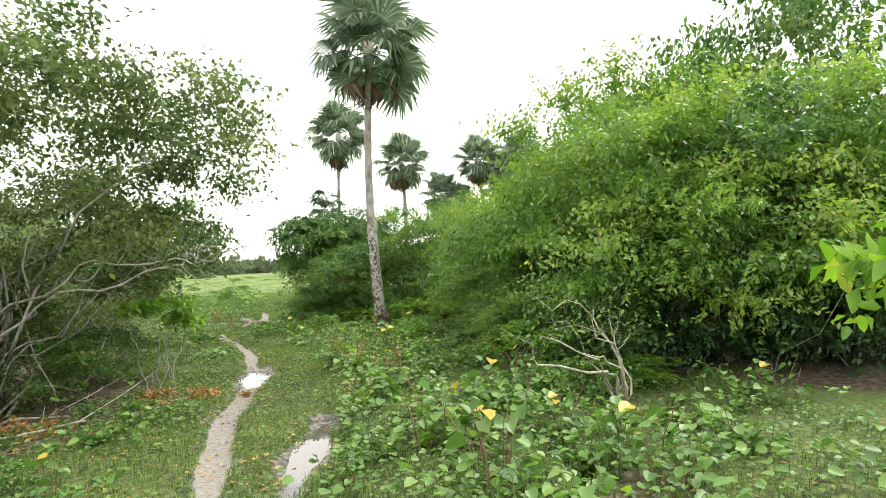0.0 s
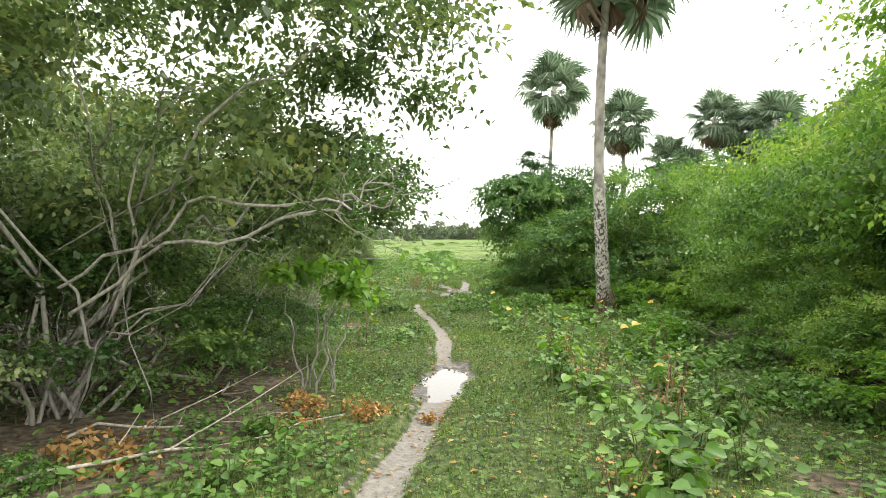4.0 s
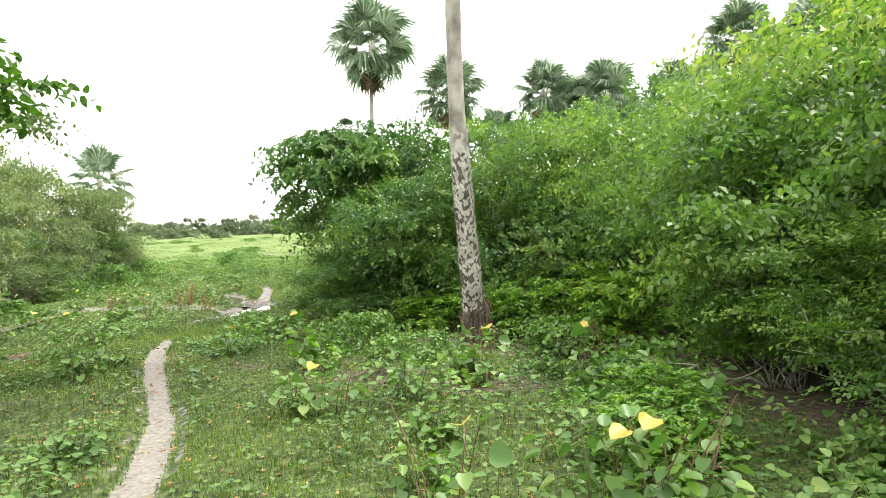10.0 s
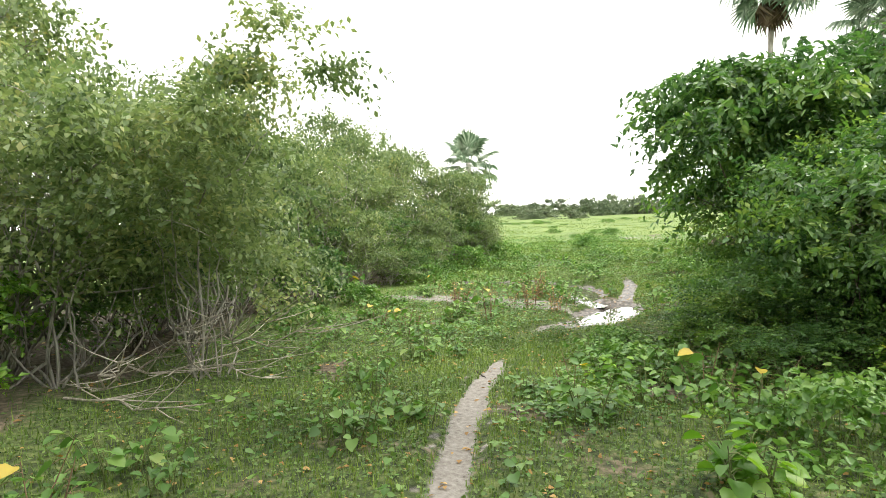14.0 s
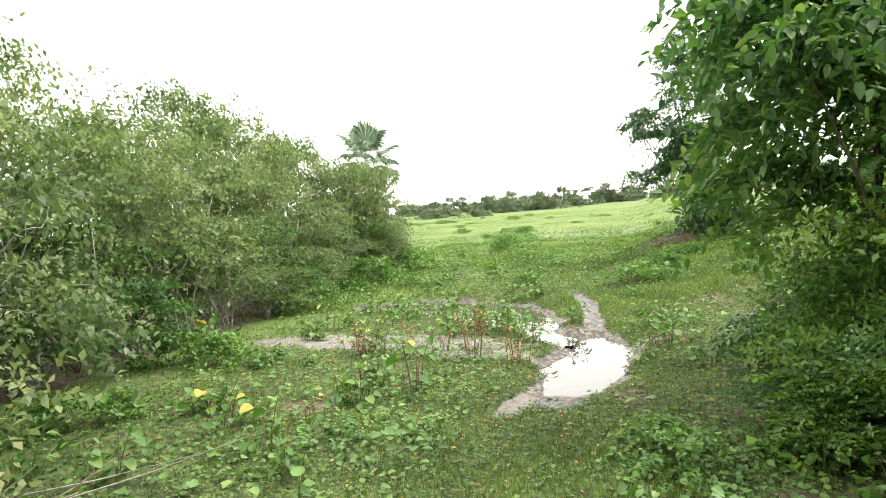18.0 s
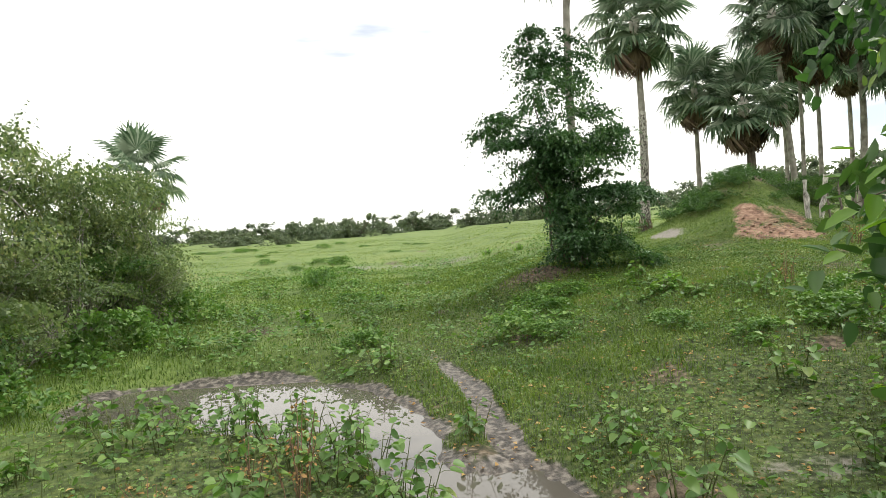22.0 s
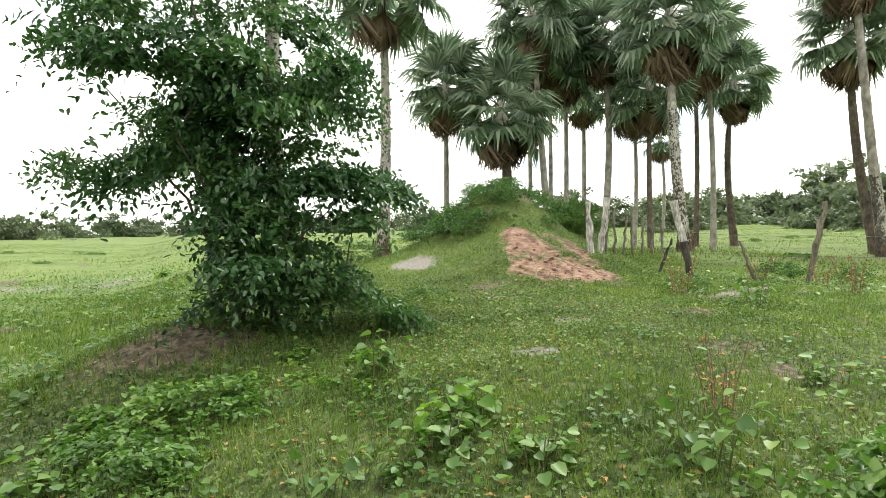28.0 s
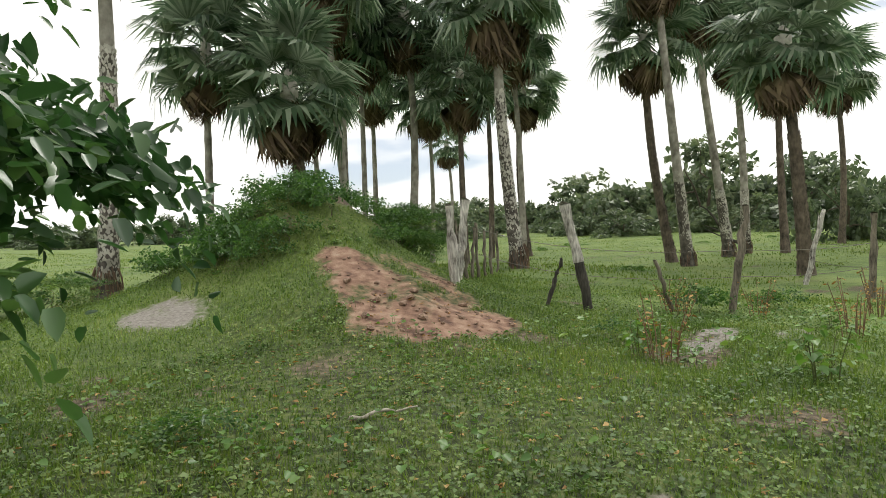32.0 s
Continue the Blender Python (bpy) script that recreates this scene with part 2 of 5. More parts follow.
def spray(lobes, twigs, per, length, width, seed, droop=0.15, reach=0.42, fine=True, shell=0.5, flat=0.12, clump=18):
    """Leafy twigs spread through rounded lobes (x, y, z, rx, ry, rz): vertices, faces, and the twig feet."""
    r = np.random.default_rng(seed)
    lobes = np.array(lobes, float)
    vol = (lobes[:, 3] * lobes[:, 4] * lobes[:, 5]) ** 0.62
    pick = r.choice(len(lobes), twigs, p=vol / vol.sum())
    c, s = lobes[pick, :3], lobes[pick, 3:]
    # boughs: flattened pads of twigs with gaps between them
    pads = max(4, twigs // clump)
    bough = r.integers(0, pads, twigs)
    pick = pick[:pads][bough]
    c, s = lobes[pick, :3], lobes[pick, 3:]
    d = unit(r.normal(size=(pads, 3)))
    d[:, 2] = np.where(d[:, 2] < -0.55, -d[:, 2], d[:, 2])
    rad = (shell + (1 - shell) * r.random(pads) ** 0.6) * r.uniform(0.88, 1.14, pads)
    d, rad = d[bough], rad[bough]
    pad = r.normal(size=(twigs, 3)) * np.array([0.3, 0.3, flat]) * (1.0 if clump < 25 else 0.8) * np.minimum(s.mean(1), 1.3)[:, None]
    foot = c + d * s * rad[:, None] + pad
    out = unit(d * s * 0.8 + pad * 1.6 + r.normal(size=(twigs, 3)) * 0.3 * s.mean() + np.array([0, 0, 0.15]) * s.mean())
    k = (np.arange(per) + 0.5) / per
    reachs = reach * (0.6 + 0.8 * r.random(twigs))
    pos = foot[:, None, :] + out[:, None, :] * (k[None, :, None] * reachs[:, None, None])
    pos[..., 2] -= droop * reachs[:, None] * (k ** 2)[None, :] * 2
    side = unit(np.cross(out, r.normal(size=(twigs, 3))))
    sgn = np.where(np.arange(per) % 2 == 0, 1.0, -1.0)
    along = out[:, None, :] * 0.55 + side[:, None, :] * sgn[None, :, None] + r.normal(size=(twigs, per, 3)) * 0.35
    along[..., 2] -= droop
    nor = np.cross(out, side)[:, None, :] * 0.5 + np.array([0, 0, 1.0]) + r.normal(size=(twigs, per, 3)) * 0.4
    size = length * (0.65 + 0.6 * r.random((twigs, per)))
    b, a, m, z = pos.reshape(-1, 3), along.reshape(-1, 3), nor.reshape(-1, 3), size.ravel()
    b = b + r.normal(size=b.shape) * 0.02
    v, f = (leaf_quad if fine is True else leaf_fan if not fine else leaf_round)(b, a, m, z, z * width / length)
    tone = np.repeat(r.random(pads)[bough], per * (len(v) // (twigs * per)))
    return v, f, foot, out * reachs[:, None], tone


def branch_lines(foot, ends, roots, r, thick=0.03, wander=0.12, twig=True):
    """Branches from the roots to a choice of twig feet, bent on the way."""
    lines = []
    main = max(len(roots), len(foot) // 4)
    knots, girths = np.zeros((0, 3)), np.zeros(0)
    for i in range(len(foot)):
        a = np.array(roots[i % len(roots)], float)
        b = foot[i]
        n = 11
        first = thick
        if i >= main and i >= len(roots):
            # side branches leave the limb that stands nearest below
            q = np.linalg.norm(knots - b, axis=1) + 0.6 * np.maximum(knots[:, 2] - b[2] + 0.15, 0) + 3.0 * (girths < 0.12 * thick)
            near = int(np.argmin(q + 0.25 * r.random(len(q)) * q))
            a, first = knots[near], min(thick * 0.6, girths[near] * 0.85)
        k = np.linspace(0, 1, n)[:, None]
        p = a + (b - a) * np.concatenate([k[:, :] ** 1.25, k[:, :] ** 1.25, k ** 0.85], 1)
        span = np.linalg.norm(b - a)
        p += wander * span * (0.42 * np.sin(k * np.pi) * r.normal(size=3) + 0.26 * np.sin(k * 2 * np.pi) * r.normal(size=3) + 0.12 * np.sin(k * 4 * np.pi) * r.normal(size=3))
        p[1:-1] += np.cumsum(r.normal(size=(n - 2, 3)), 0) * np.sin(k[1:-1] * np.pi) * 0.022 * span + r.normal(size=(n - 2, 3)) * 0.012 * span
        rad = first * (1 - 0.85 * k[:, 0]) * (r.uniform(0.6, 1.1) if i < main else 1.0)
        knots, girths = np.concatenate([knots, p[2:]]), np.concatenate([girths, rad[2:]])
        if twig:
            p = np.concatenate([p, (b + ends[i])[None]])
            rad = np.append(rad, rad[-1] * 0.4)
        lines.append((p, rad))
    return lines


# ---------------------------------------------------------------- materials
def mat(name):
    m = bpy.data.materials.new(name)
    m.use_nodes = True
    nt = m.node_tree
    b = nt.nodes["Principled BSDF"]
    return m, nt.nodes, nt.links, b


def ramp(nodes, stops):
    r = nodes.new("ShaderNodeValToRGB")
    e = r.color_ramp.elements
    while len(e) < len(stops):
        e.new(0.5)
    for x, (pos, col) in zip(e, stops):
        x.position, x.color = pos, (*col, 1)
    return r


def leaf_material(name, stops, rough=0.42, through_light=0.35, spec=0.5, boughs=False):
    """Leaves: colour varies from leaf to leaf, from bough to bough and in patches; some light shines through."""
    m, n, l, b = mat(name)
    geo = n.new("ShaderNodeNewGeometry")
    tex = n.new("ShaderNodeTexNoise")
    tex.inputs["Scale"].default_value, tex.inputs["Detail"].default_value = 1.3, 3
    obj = n.new("ShaderNodeObjectInfo")
    add = n.new("ShaderNodeMath")
    add.operation = "MULTIPLY_ADD"
    add.inputs[1].default_value, add.inputs[2].default_value = 0.50, -0.02
    stretch = n.new("ShaderNodeMapRange")
    stretch.inputs["From Min"].default_value, stretch.inputs["From Max"].default_value = 0.33, 0.67
    mix = n.new("ShaderNodeMath")
    mix.operation = "MULTIPLY_ADD"
    mix.inputs[1].default_value = 0.36
    third = n.new("ShaderNodeMath")
    third.operation = "MULTIPLY_ADD"
    third.inputs[1].default_value = 0.17
    c = n.new("ShaderNodeTexCoord")
    l.new(c.outputs["Object"], tex.inputs["Vector"])
    l.new(geo.outputs["Random Per Island"], add.inputs[0])
    l.new(tex.outputs["Fac"], stretch.inputs["Value"])
    l.new(stretch.outputs[0], mix.inputs[0])
    l.new(add.outputs[0], mix.inputs[2])
    l.new(obj.outputs["Random"], third.inputs[0])
    l.new(mix.outputs[0], third.inputs[2])
    r = ramp(n, stops)
    l.new(third.outputs[0], r.inputs[0])
    if boughs:
        # each bough of a crown has its own age and tone
        bt = n.new("ShaderNodeAttribute")
        bt.attribute_name = "bough"
        fourth = n.new("ShaderNodeMath")
        fourth.operation = "MULTIPLY_ADD"
        fourth.inputs[1].default_value = 0.38
        add.inputs[1].default_value, mix.inputs[1].default_value, third.inputs[1].default_value = 0.36, 0.20, 0.12
        l.new(bt.outputs["Fac"], fourth.inputs[0])
        l.new(third.outputs[0], fourth.inputs[2])
        l.new(fourth.outputs[0], r.inputs[0])
    l.new(r.outputs[0], b.inputs["Base Color"])
    b.inputs["Roughness"].default_value = rough
    b.inputs["Specular IOR Level"].default_value = spec
    t = n.new("ShaderNodeBsdfTranslucent")
    hue = n.new("ShaderNodeHueSaturation")
    hue.inputs["Saturation"].default_value, hue.inputs["Value"].default_value = 1.15, 1.3
    l.new(r.outputs[0], hue.inputs["Color"])
    l.new(hue.outputs[0], t.inputs["Color"])
    mx = n.new("ShaderNodeMixShader")
    mx.inputs[0].default_value = through_light
    l.new(b.outputs[0], mx.inputs[1])
    l.new(t.outputs[0], mx.inputs[2])
    l.new(mx.outputs[0], n["Material Output"].inputs["Surface"])
    return m


def bark_material(name, dark, light, scale=9.0, stretch=4.0, rough=0.9, bump=0.6):
    m, n, l, b = mat(name)
    c = n.new("ShaderNodeTexCoord")
    mp = n.new("ShaderNodeMapping")
    mp.inputs["Scale"].default_value = (stretch, stretch, 1)
    t1 = n.new("ShaderNodeTexNoise")
    t1.inputs["Scale"].default_value, t1.inputs["Detail"].default_value = scale, 6
    t2 = n.new("ShaderNodeTexNoise")
    t2.inputs["Scale"].default_value, t2.inputs["Detail"].default_value = 2.2, 4
    l.new(c.outputs["Object"], mp.inputs["Vector"])
    l.new(mp.outputs[0], t1.inputs["Vector"])
    l.new(c.outputs["Object"], t2.inputs["Vector"])
    mul = n.new("ShaderNodeMath")
    mul.operation = "MULTIPLY_ADD"
    mul.inputs[1].default_value = 0.55
    half = n.new("ShaderNodeMath")
    half.operation = "MULTIPLY"
    half.inputs[1].default_value = 0.5
    l.new(t2.outputs["Fac"], half.inputs[0])
    l.new(t1.outputs["Fac"], mul.inputs[0])
    l.new(half.outputs[0], mul.inputs[2])
    r = ramp(n, [(0.36, dark), (0.66, light)])
    l.new(mul.outputs[0], r.inputs[0])
    l.new(r.outputs[0], b.inputs["Base Color"])
    b.inputs["Roughness"].default_value = rough
    bp = n.new("ShaderNodeBump")
    bp.inputs["Strength"].default_value, bp.inputs["Distance"].default_value = bump, 0.02
    l.new(t1.outputs["Fac"], bp.inputs["Height"])
    l.new(bp.outputs[0], b.inputs["Normal"])
    return m


M_FINE = leaf_material("fine_green_leaves", [(0.05, (0.030, 0.070, 0.022)), (0.35, (0.100, 0.198, 0.046)), (0.65, (0.200, 0.328, 0.072)), (0.9, (0.395, 0.465, 0.110))], through_light=0.46, boughs=True)
M_DARK = leaf_material("dark_green_leaves", [(0.05, (0.022, 0.058, 0.022)), (0.5, (0.062, 0.142, 0.046)), (0.95, (0.165, 0.275, 0.082))], rough=0.33, through_light=0.28, spec=0.55, boughs=True)
M_THICK = leaf_material("thicket_leaves", [(0.05, (0.022, 0.058, 0.020)), (0.4, (0.074, 0.158, 0.044)), (0.7, (0.145, 0.255, 0.062)), (0.95, (0.310, 0.390, 0.100))], rough=0.38, through_light=0.40, boughs=True)
M_PALE = leaf_material("olive_green_leaves", [(0.05, (0.034, 0.064, 0.028)), (0.4, (0.135, 0.200, 0.074)), (0.72, (0.260, 0.325, 0.125)), (0.97, (0.48, 0.45, 0.19))], through_light=0.40, boughs=True)
M_OLIVE = leaf_material("shaded_olive_leaves", [(0.05, (0.030, 0.056, 0.024)), (0.45, (0.105, 0.160, 0.058)), (0.8, (0.215, 0.275, 0.098)), (0.98, (0.46, 0.44, 0.14))], through_light=0.44, boughs=True)
M_BRIGHT = leaf_material("bright_green_leaves", [(0.05, (0.060, 0.140, 0.026)), (0.45, (0.150, 0.300, 0.046)), (0.8, (0.290, 0.450, 0.080)), (0.99, (0.56, 0.50, 0.10))], through_light=0.44)
M_WEED = leaf_material("weed_leaves", [(0.05, (0.055, 0.125, 0.030)), (0.5, (0.120, 0.240, 0.050)), (0.82, (0.225, 0.350, 0.088)), (0.99, (0.36, 0.43, 0.12))], through_light=0.32)
# skyline leaves: distance haze is put into this lighter, greyer green
M_FAR = leaf_material("hazy_far_foliage", [(0.05, (0.062, 0.092, 0.056)), (0.5, (0.125, 0.168, 0.092)), (0.95, (0.220, 0.260, 0.135))])
M_MID = leaf_material("deep_green_leaves", [(0.05, (0.030, 0.074, 0.018)), (0.45, (0.090, 0.195, 0.036)), (0.8, (0.195, 0.330, 0.062)), (0.99, (0.44, 0.43, 0.09))], through_light=0.38, boughs=True)
M_YELLOW = leaf_material("yellow_leaves", [(0.1, (0.42, 0.30, 0.04)), (0.9, (0.58, 0.46, 0.08))], through_light=0.3)
M_BROWN = leaf_material("dead_orange_leaves", [(0.1, (0.15, 0.078, 0.030)), (0.5, (0.42, 0.25, 0.085)), (0.9, (0.64, 0.45, 0.20))], rough=0.8, through_light=0.2)
M_GRASS = leaf_material("grass_blades", [(0.05, (0.040, 0.080, 0.018)), (0.5, (0.150, 0.238, 0.046)), (0.85, (0.265, 0.340, 0.082)), (0.98, (0.37, 0.34, 0.14))], rough=0.6, through_light=0.32)
M_CARPET = leaf_material("creeping_leaves", [(0.05, (0.028, 0.058, 0.018)), (0.45, (0.098, 0.175, 0.040)), (0.8, (0.195, 0.285, 0.075)), (0.97, (0.34, 0.35, 0.13))], rough=0.55, through_light=0.28)
M_PASTURE = leaf_material("pasture_blades", [(0.05, (0.080, 0.140, 0.026)), (0.5, (0.140, 0.215, 0.038)), (0.9, (0.25, 0.29, 0.070))], rough=0.6, through_light=0.35)
# the palest frond stop holds glaucous bloom and painted-in glints
M_FROND = leaf_material("palm_fronds", [(0.05, (0.030, 0.062, 0.034)), (0.4, (0.120, 0.185, 0.108)), (0.8, (0.42, 0.48, 0.37))], rough=0.36, through_light=0.42, spec=0.5)
M_DRYFROND = leaf_material("dry_palm_fronds", [(0.05, (0.045, 0.032, 0.022)), (0.5, (0.135, 0.088, 0.056)), (0.9, (0.30, 0.22, 0.14))], rough=0.85, through_light=0.12)
M_BARK = bark_material("grey_branch_bark", (0.14, 0.125, 0.105), (0.46, 0.43, 0.38))
M_STEM = bark_material("brown_stem_bark", (0.045, 0.036, 0.026), (0.17, 0.14, 0.10))
M_DEADWOOD = bark_material("bleached_dead_wood", (0.20, 0.17, 0.13), (0.58, 0.53, 0.45))
M_PALMBARK = bark_material("pale_palm_bark", (0.13, 0.115, 0.095), (0.46, 0.43, 0.38), scale=5, stretch=1.5)
M_PALMDARK = bark_material("dark_palm_bark", (0.035, 0.028, 0.022), (0.19, 0.15, 0.115), scale=7, stretch=2)
M_SCAR = bark_material("palm_leaf_bases", (0.30, 0.275, 0.24), (0.72, 0.69, 0.63), scale=6, stretch=1)
M_SHEATH = bark_material("shaded_palm_gaps", (0.022, 0.019, 0.016), (0.16, 0.14, 0.118), scale=9, stretch=1, bump=0.8)
M_FIBRE = bark_material("brown_root_fibre", (0.05, 0.032, 0.022), (0.26, 0.17, 0.115), scale=12, stretch=3)
M_POST = bark_material("weathered_fence_wood", (0.07, 0.06, 0.05), (0.78, 0.75, 0.68), scale=8, stretch=5)
M_POSTDARK = bark_material("grey_brown_fence_wood", (0.035, 0.030, 0.024), (0.30, 0.26, 0.20), scale=8, stretch=5)
M_CHAR = bark_material("charred_fence_wood", (0.018, 0.016, 0.014), (0.10, 0.09, 0.075), scale=8, stretch=5)
M_GREENSTEM = bark_material("green_stalks", (0.07, 0.10, 0.03), (0.18, 0.20, 0.07), bump=0.2)
M_REDSTEM = bark_material("dry_reddish_stalks", (0.12, 0.07, 0.04), (0.30, 0.20, 0.12), bump=0.2)

M_CLOD = bark_material("red_earth_clods", (0.13, 0.075, 0.05), (0.40, 0.28, 0.20), scale=14, stretch=1)
M_WIRE, _n, _l, _b = mat("fence_wire")
_b.inputs["Base Color"].default_value, _b.inputs["Metallic"].default_value, _b.inputs["Roughness"].default_value = (0.22, 0.20, 0.18, 1), 0.8, 0.6

M_WATER, _n, _l, _b = mat("muddy_water")
_b.inputs["Base Color"].default_value, _b.inputs["Roughness"].default_value, _b.inputs["IOR"].default_value = (0.115, 0.104, 0.088, 1), 0.012, 1.42
_b.inputs["Specular IOR Level"].default_value = 1.0
_t = _n.new("ShaderNodeTexNoise")
_t.inputs["Scale"].default_value = 9
_bp = _n.new("ShaderNodeBump")
_bp.inputs["Strength"].default_value, _bp.inputs["Distance"].default_value = 0.04, 0.01
_l.new(_t.outputs["Fac"], _bp.inputs["Height"])
_l.new(_bp.outputs[0], _b.inputs["Normal"])


def ground_material():
    """Soil under grass, with the trail, mud and bare earth where the sheet says they lie."""
    m, n, l, b = mat("soil_and_turf")
    c = n.new("ShaderNodeTexCoord")

    def tex(scale, detail=5):
        t = n.new("ShaderNodeTexNoise")
        t.inputs["Scale"].default_value, t.inputs["Detail"].default_value = scale, detail
        l.new(c.outputs["Object"], t.inputs["Vector"])
        return t

    def attr(name):
        a = n.new("ShaderNodeAttribute")
        a.attribute_name = name
        return a

    def edge(a, tx, lo, hi, amount=0.5):
        """A ragged edge where a smooth field crosses a level."""
        k = n.new("ShaderNodeMath")
        k.operation = "MULTIPLY_ADD"
        k.inputs[1].default_value = amount
        l.new(tx.outputs["Fac"], k.inputs[0])
        l.new(a.outputs["Fac"], k.inputs[2])
        r = n.new("ShaderNodeMapRange")
        r.interpolation_type = "SMOOTHSTEP"
        r.inputs["From Min"].default_value, r.inputs["From Max"].default_value = lo + amount / 2, hi + amount / 2
        l.new(k.outputs[0], r.inputs["Value"])
        return r

    def blend(fac, a, bcol):
        x = n.new("ShaderNodeMix")
        x.data_type = "RGBA"
        l.new(fac.outputs["Fac"] if fac.bl_idname == "ShaderNodeAttribute" else fac.outputs[0], x.inputs[0])
        l.new(a, x.inputs[6])
        l.new(bcol, x.inputs[7])
        return x.outputs[2]
    big, mid, small, tiny = tex(0.35), tex(2.5), tex(14), tex(70, 3)
    turf = ramp(n, [(0.36, (0.040, 0.050, 0.022)), (0.45, (0.095, 0.140, 0.036)), (0.56, (0.165, 0.228, 0.058)), (0.72, (0.245, 0.265, 0.105))])
    l.new(small.outputs["Fac"], turf.inputs[0])
    turf2 = ramp(n, [(0.35, (0.090, 0.150, 0.032)), (0.60, (0.220, 0.300, 0.068))])
    l.new(mid.outputs["Fac"], turf2.inputs[0])
    soil = ramp(n, [(0.32, (0.040, 0.030, 0.020)), (0.5, (0.105, 0.080, 0.052)), (0.7, (0.220, 0.175, 0.120))])
    l.new(small.outputs["Fac"], soil.inputs[0])
    trail = ramp(n, [(0.27, (0.120, 0.106, 0.090)), (0.38, (0.215, 0.194, 0.168)), (0.60, (0.285, 0.262, 0.232)), (0.75, (0.350, 0.328, 0.296))])
    l.new(tex(24, 5).outputs["Fac"], trail.inputs[0])
    mud = ramp(n, [(0.36, (0.022, 0.018, 0.014)), (0.48, (0.070, 0.058, 0.047)), (0.60, (0.190, 0.165, 0.138)), (0.72, (0.280, 0.250, 0.215))])
    l.new(small.outputs["Fac"], mud.inputs[0])
    red = ramp(n, [(0.33, (0.085, 0.045, 0.030)), (0.46, (0.215, 0.122, 0.082)), (0.6, (0.320, 0.205, 0.140)), (0.75, (0.420, 0.310, 0.230))])
    l.new(tex(6, 8).outputs["Fac"], red.inputs[0])
    half = n.new("ShaderNodeValue")
    half.outputs[0].default_value = 0.5
    col = blend(half, turf.outputs[0], turf2.outputs[0])
    tone = ramp(n, [(0.36, (0.050, 0.098, 0.022)), (0.5, (0.112, 0.182, 0.036)), (0.64, (0.178, 0.220, 0.056))])
    l.new(big.outputs["Fac"], tone.inputs[0])
    part_tone = n.new("ShaderNodeValue")
    part_tone.outputs[0].default_value = 0.45
    col = blend(part_tone, col, tone.outputs[0])
    dark_turf = ramp(n, [(0.36, (0.018, 0.022, 0.010)), (0.5, (0.055, 0.078, 0.022)), (0.62, (0.120, 0.150, 0.044)), (0.76, (0.190, 0.180, 0.085))])
    l.new(small.outputs["Fac"], dark_turf.inputs[0])
    col = blend(attr("dark_turf"), col, dark_turf.outputs[0])
    col = blend(edge(attr("bare"), small, 0.40, 0.72, 0.7), col, soil.outputs[0])
    col = blend(edge(attr("sand"), small, 0.35, 0.80, 1.1), col, trail.outputs[0])
    col = blend(edge(attr("red"), small, 0.35, 0.65, 0.6), col, red.outputs[0])
    col = blend(edge(attr("trail"), small, 0.35, 0.60, 0.5), col, trail.outputs[0])
    wet = edge(attr("mud"), small, 0.35, 0.60, 0.5)
    col = blend(wet, col, mud.outputs[0])
    l.new(col, b.inputs["Base Color"])
    rr = n.new("ShaderNodeMapRange")
    rr.inputs["To Min"].default_value, rr.inputs["To Max"].default_value = 0.95, 0.42
    l.new(wet.outputs[0], rr.inputs["Value"])
    l.new(rr.outputs[0], b.inputs["Roughness"])
    hsum = n.new("ShaderNodeMath")
    hsum.operation = "MULTIPLY_ADD"
    hsum.inputs[1].default_value = 0.5
    l.new(tiny.outputs["Fac"], hsum.inputs[0])
    l.new(small.outputs["Fac"], hsum.inputs[2])
    bp = n.new("ShaderNodeBump")
    bp.inputs["Strength"].default_value, bp.inputs["Distance"].default_value = 0.8, 0.02
    l.new(hsum.outputs[0], bp.inputs["Height"])
    l.new(bp.outputs[0], b.inputs["Normal"])
    return m


M_GROUND = ground_material()


# ---------------------------------------------------------------- ground
def spread(lo, hi, step, far, grow=1.17):
    mid = list(np.arange(lo, hi + step / 2, step))
    a, s = [], step
    x = lo
    while x > -far:
        s *= grow
        x -= s
        a.append(x)
    bq, s, x = [], step, hi
    while x < far:
        s *= grow
        x += s
        bq.append(x)
    return np.array(a[::-1] + mid + bq)


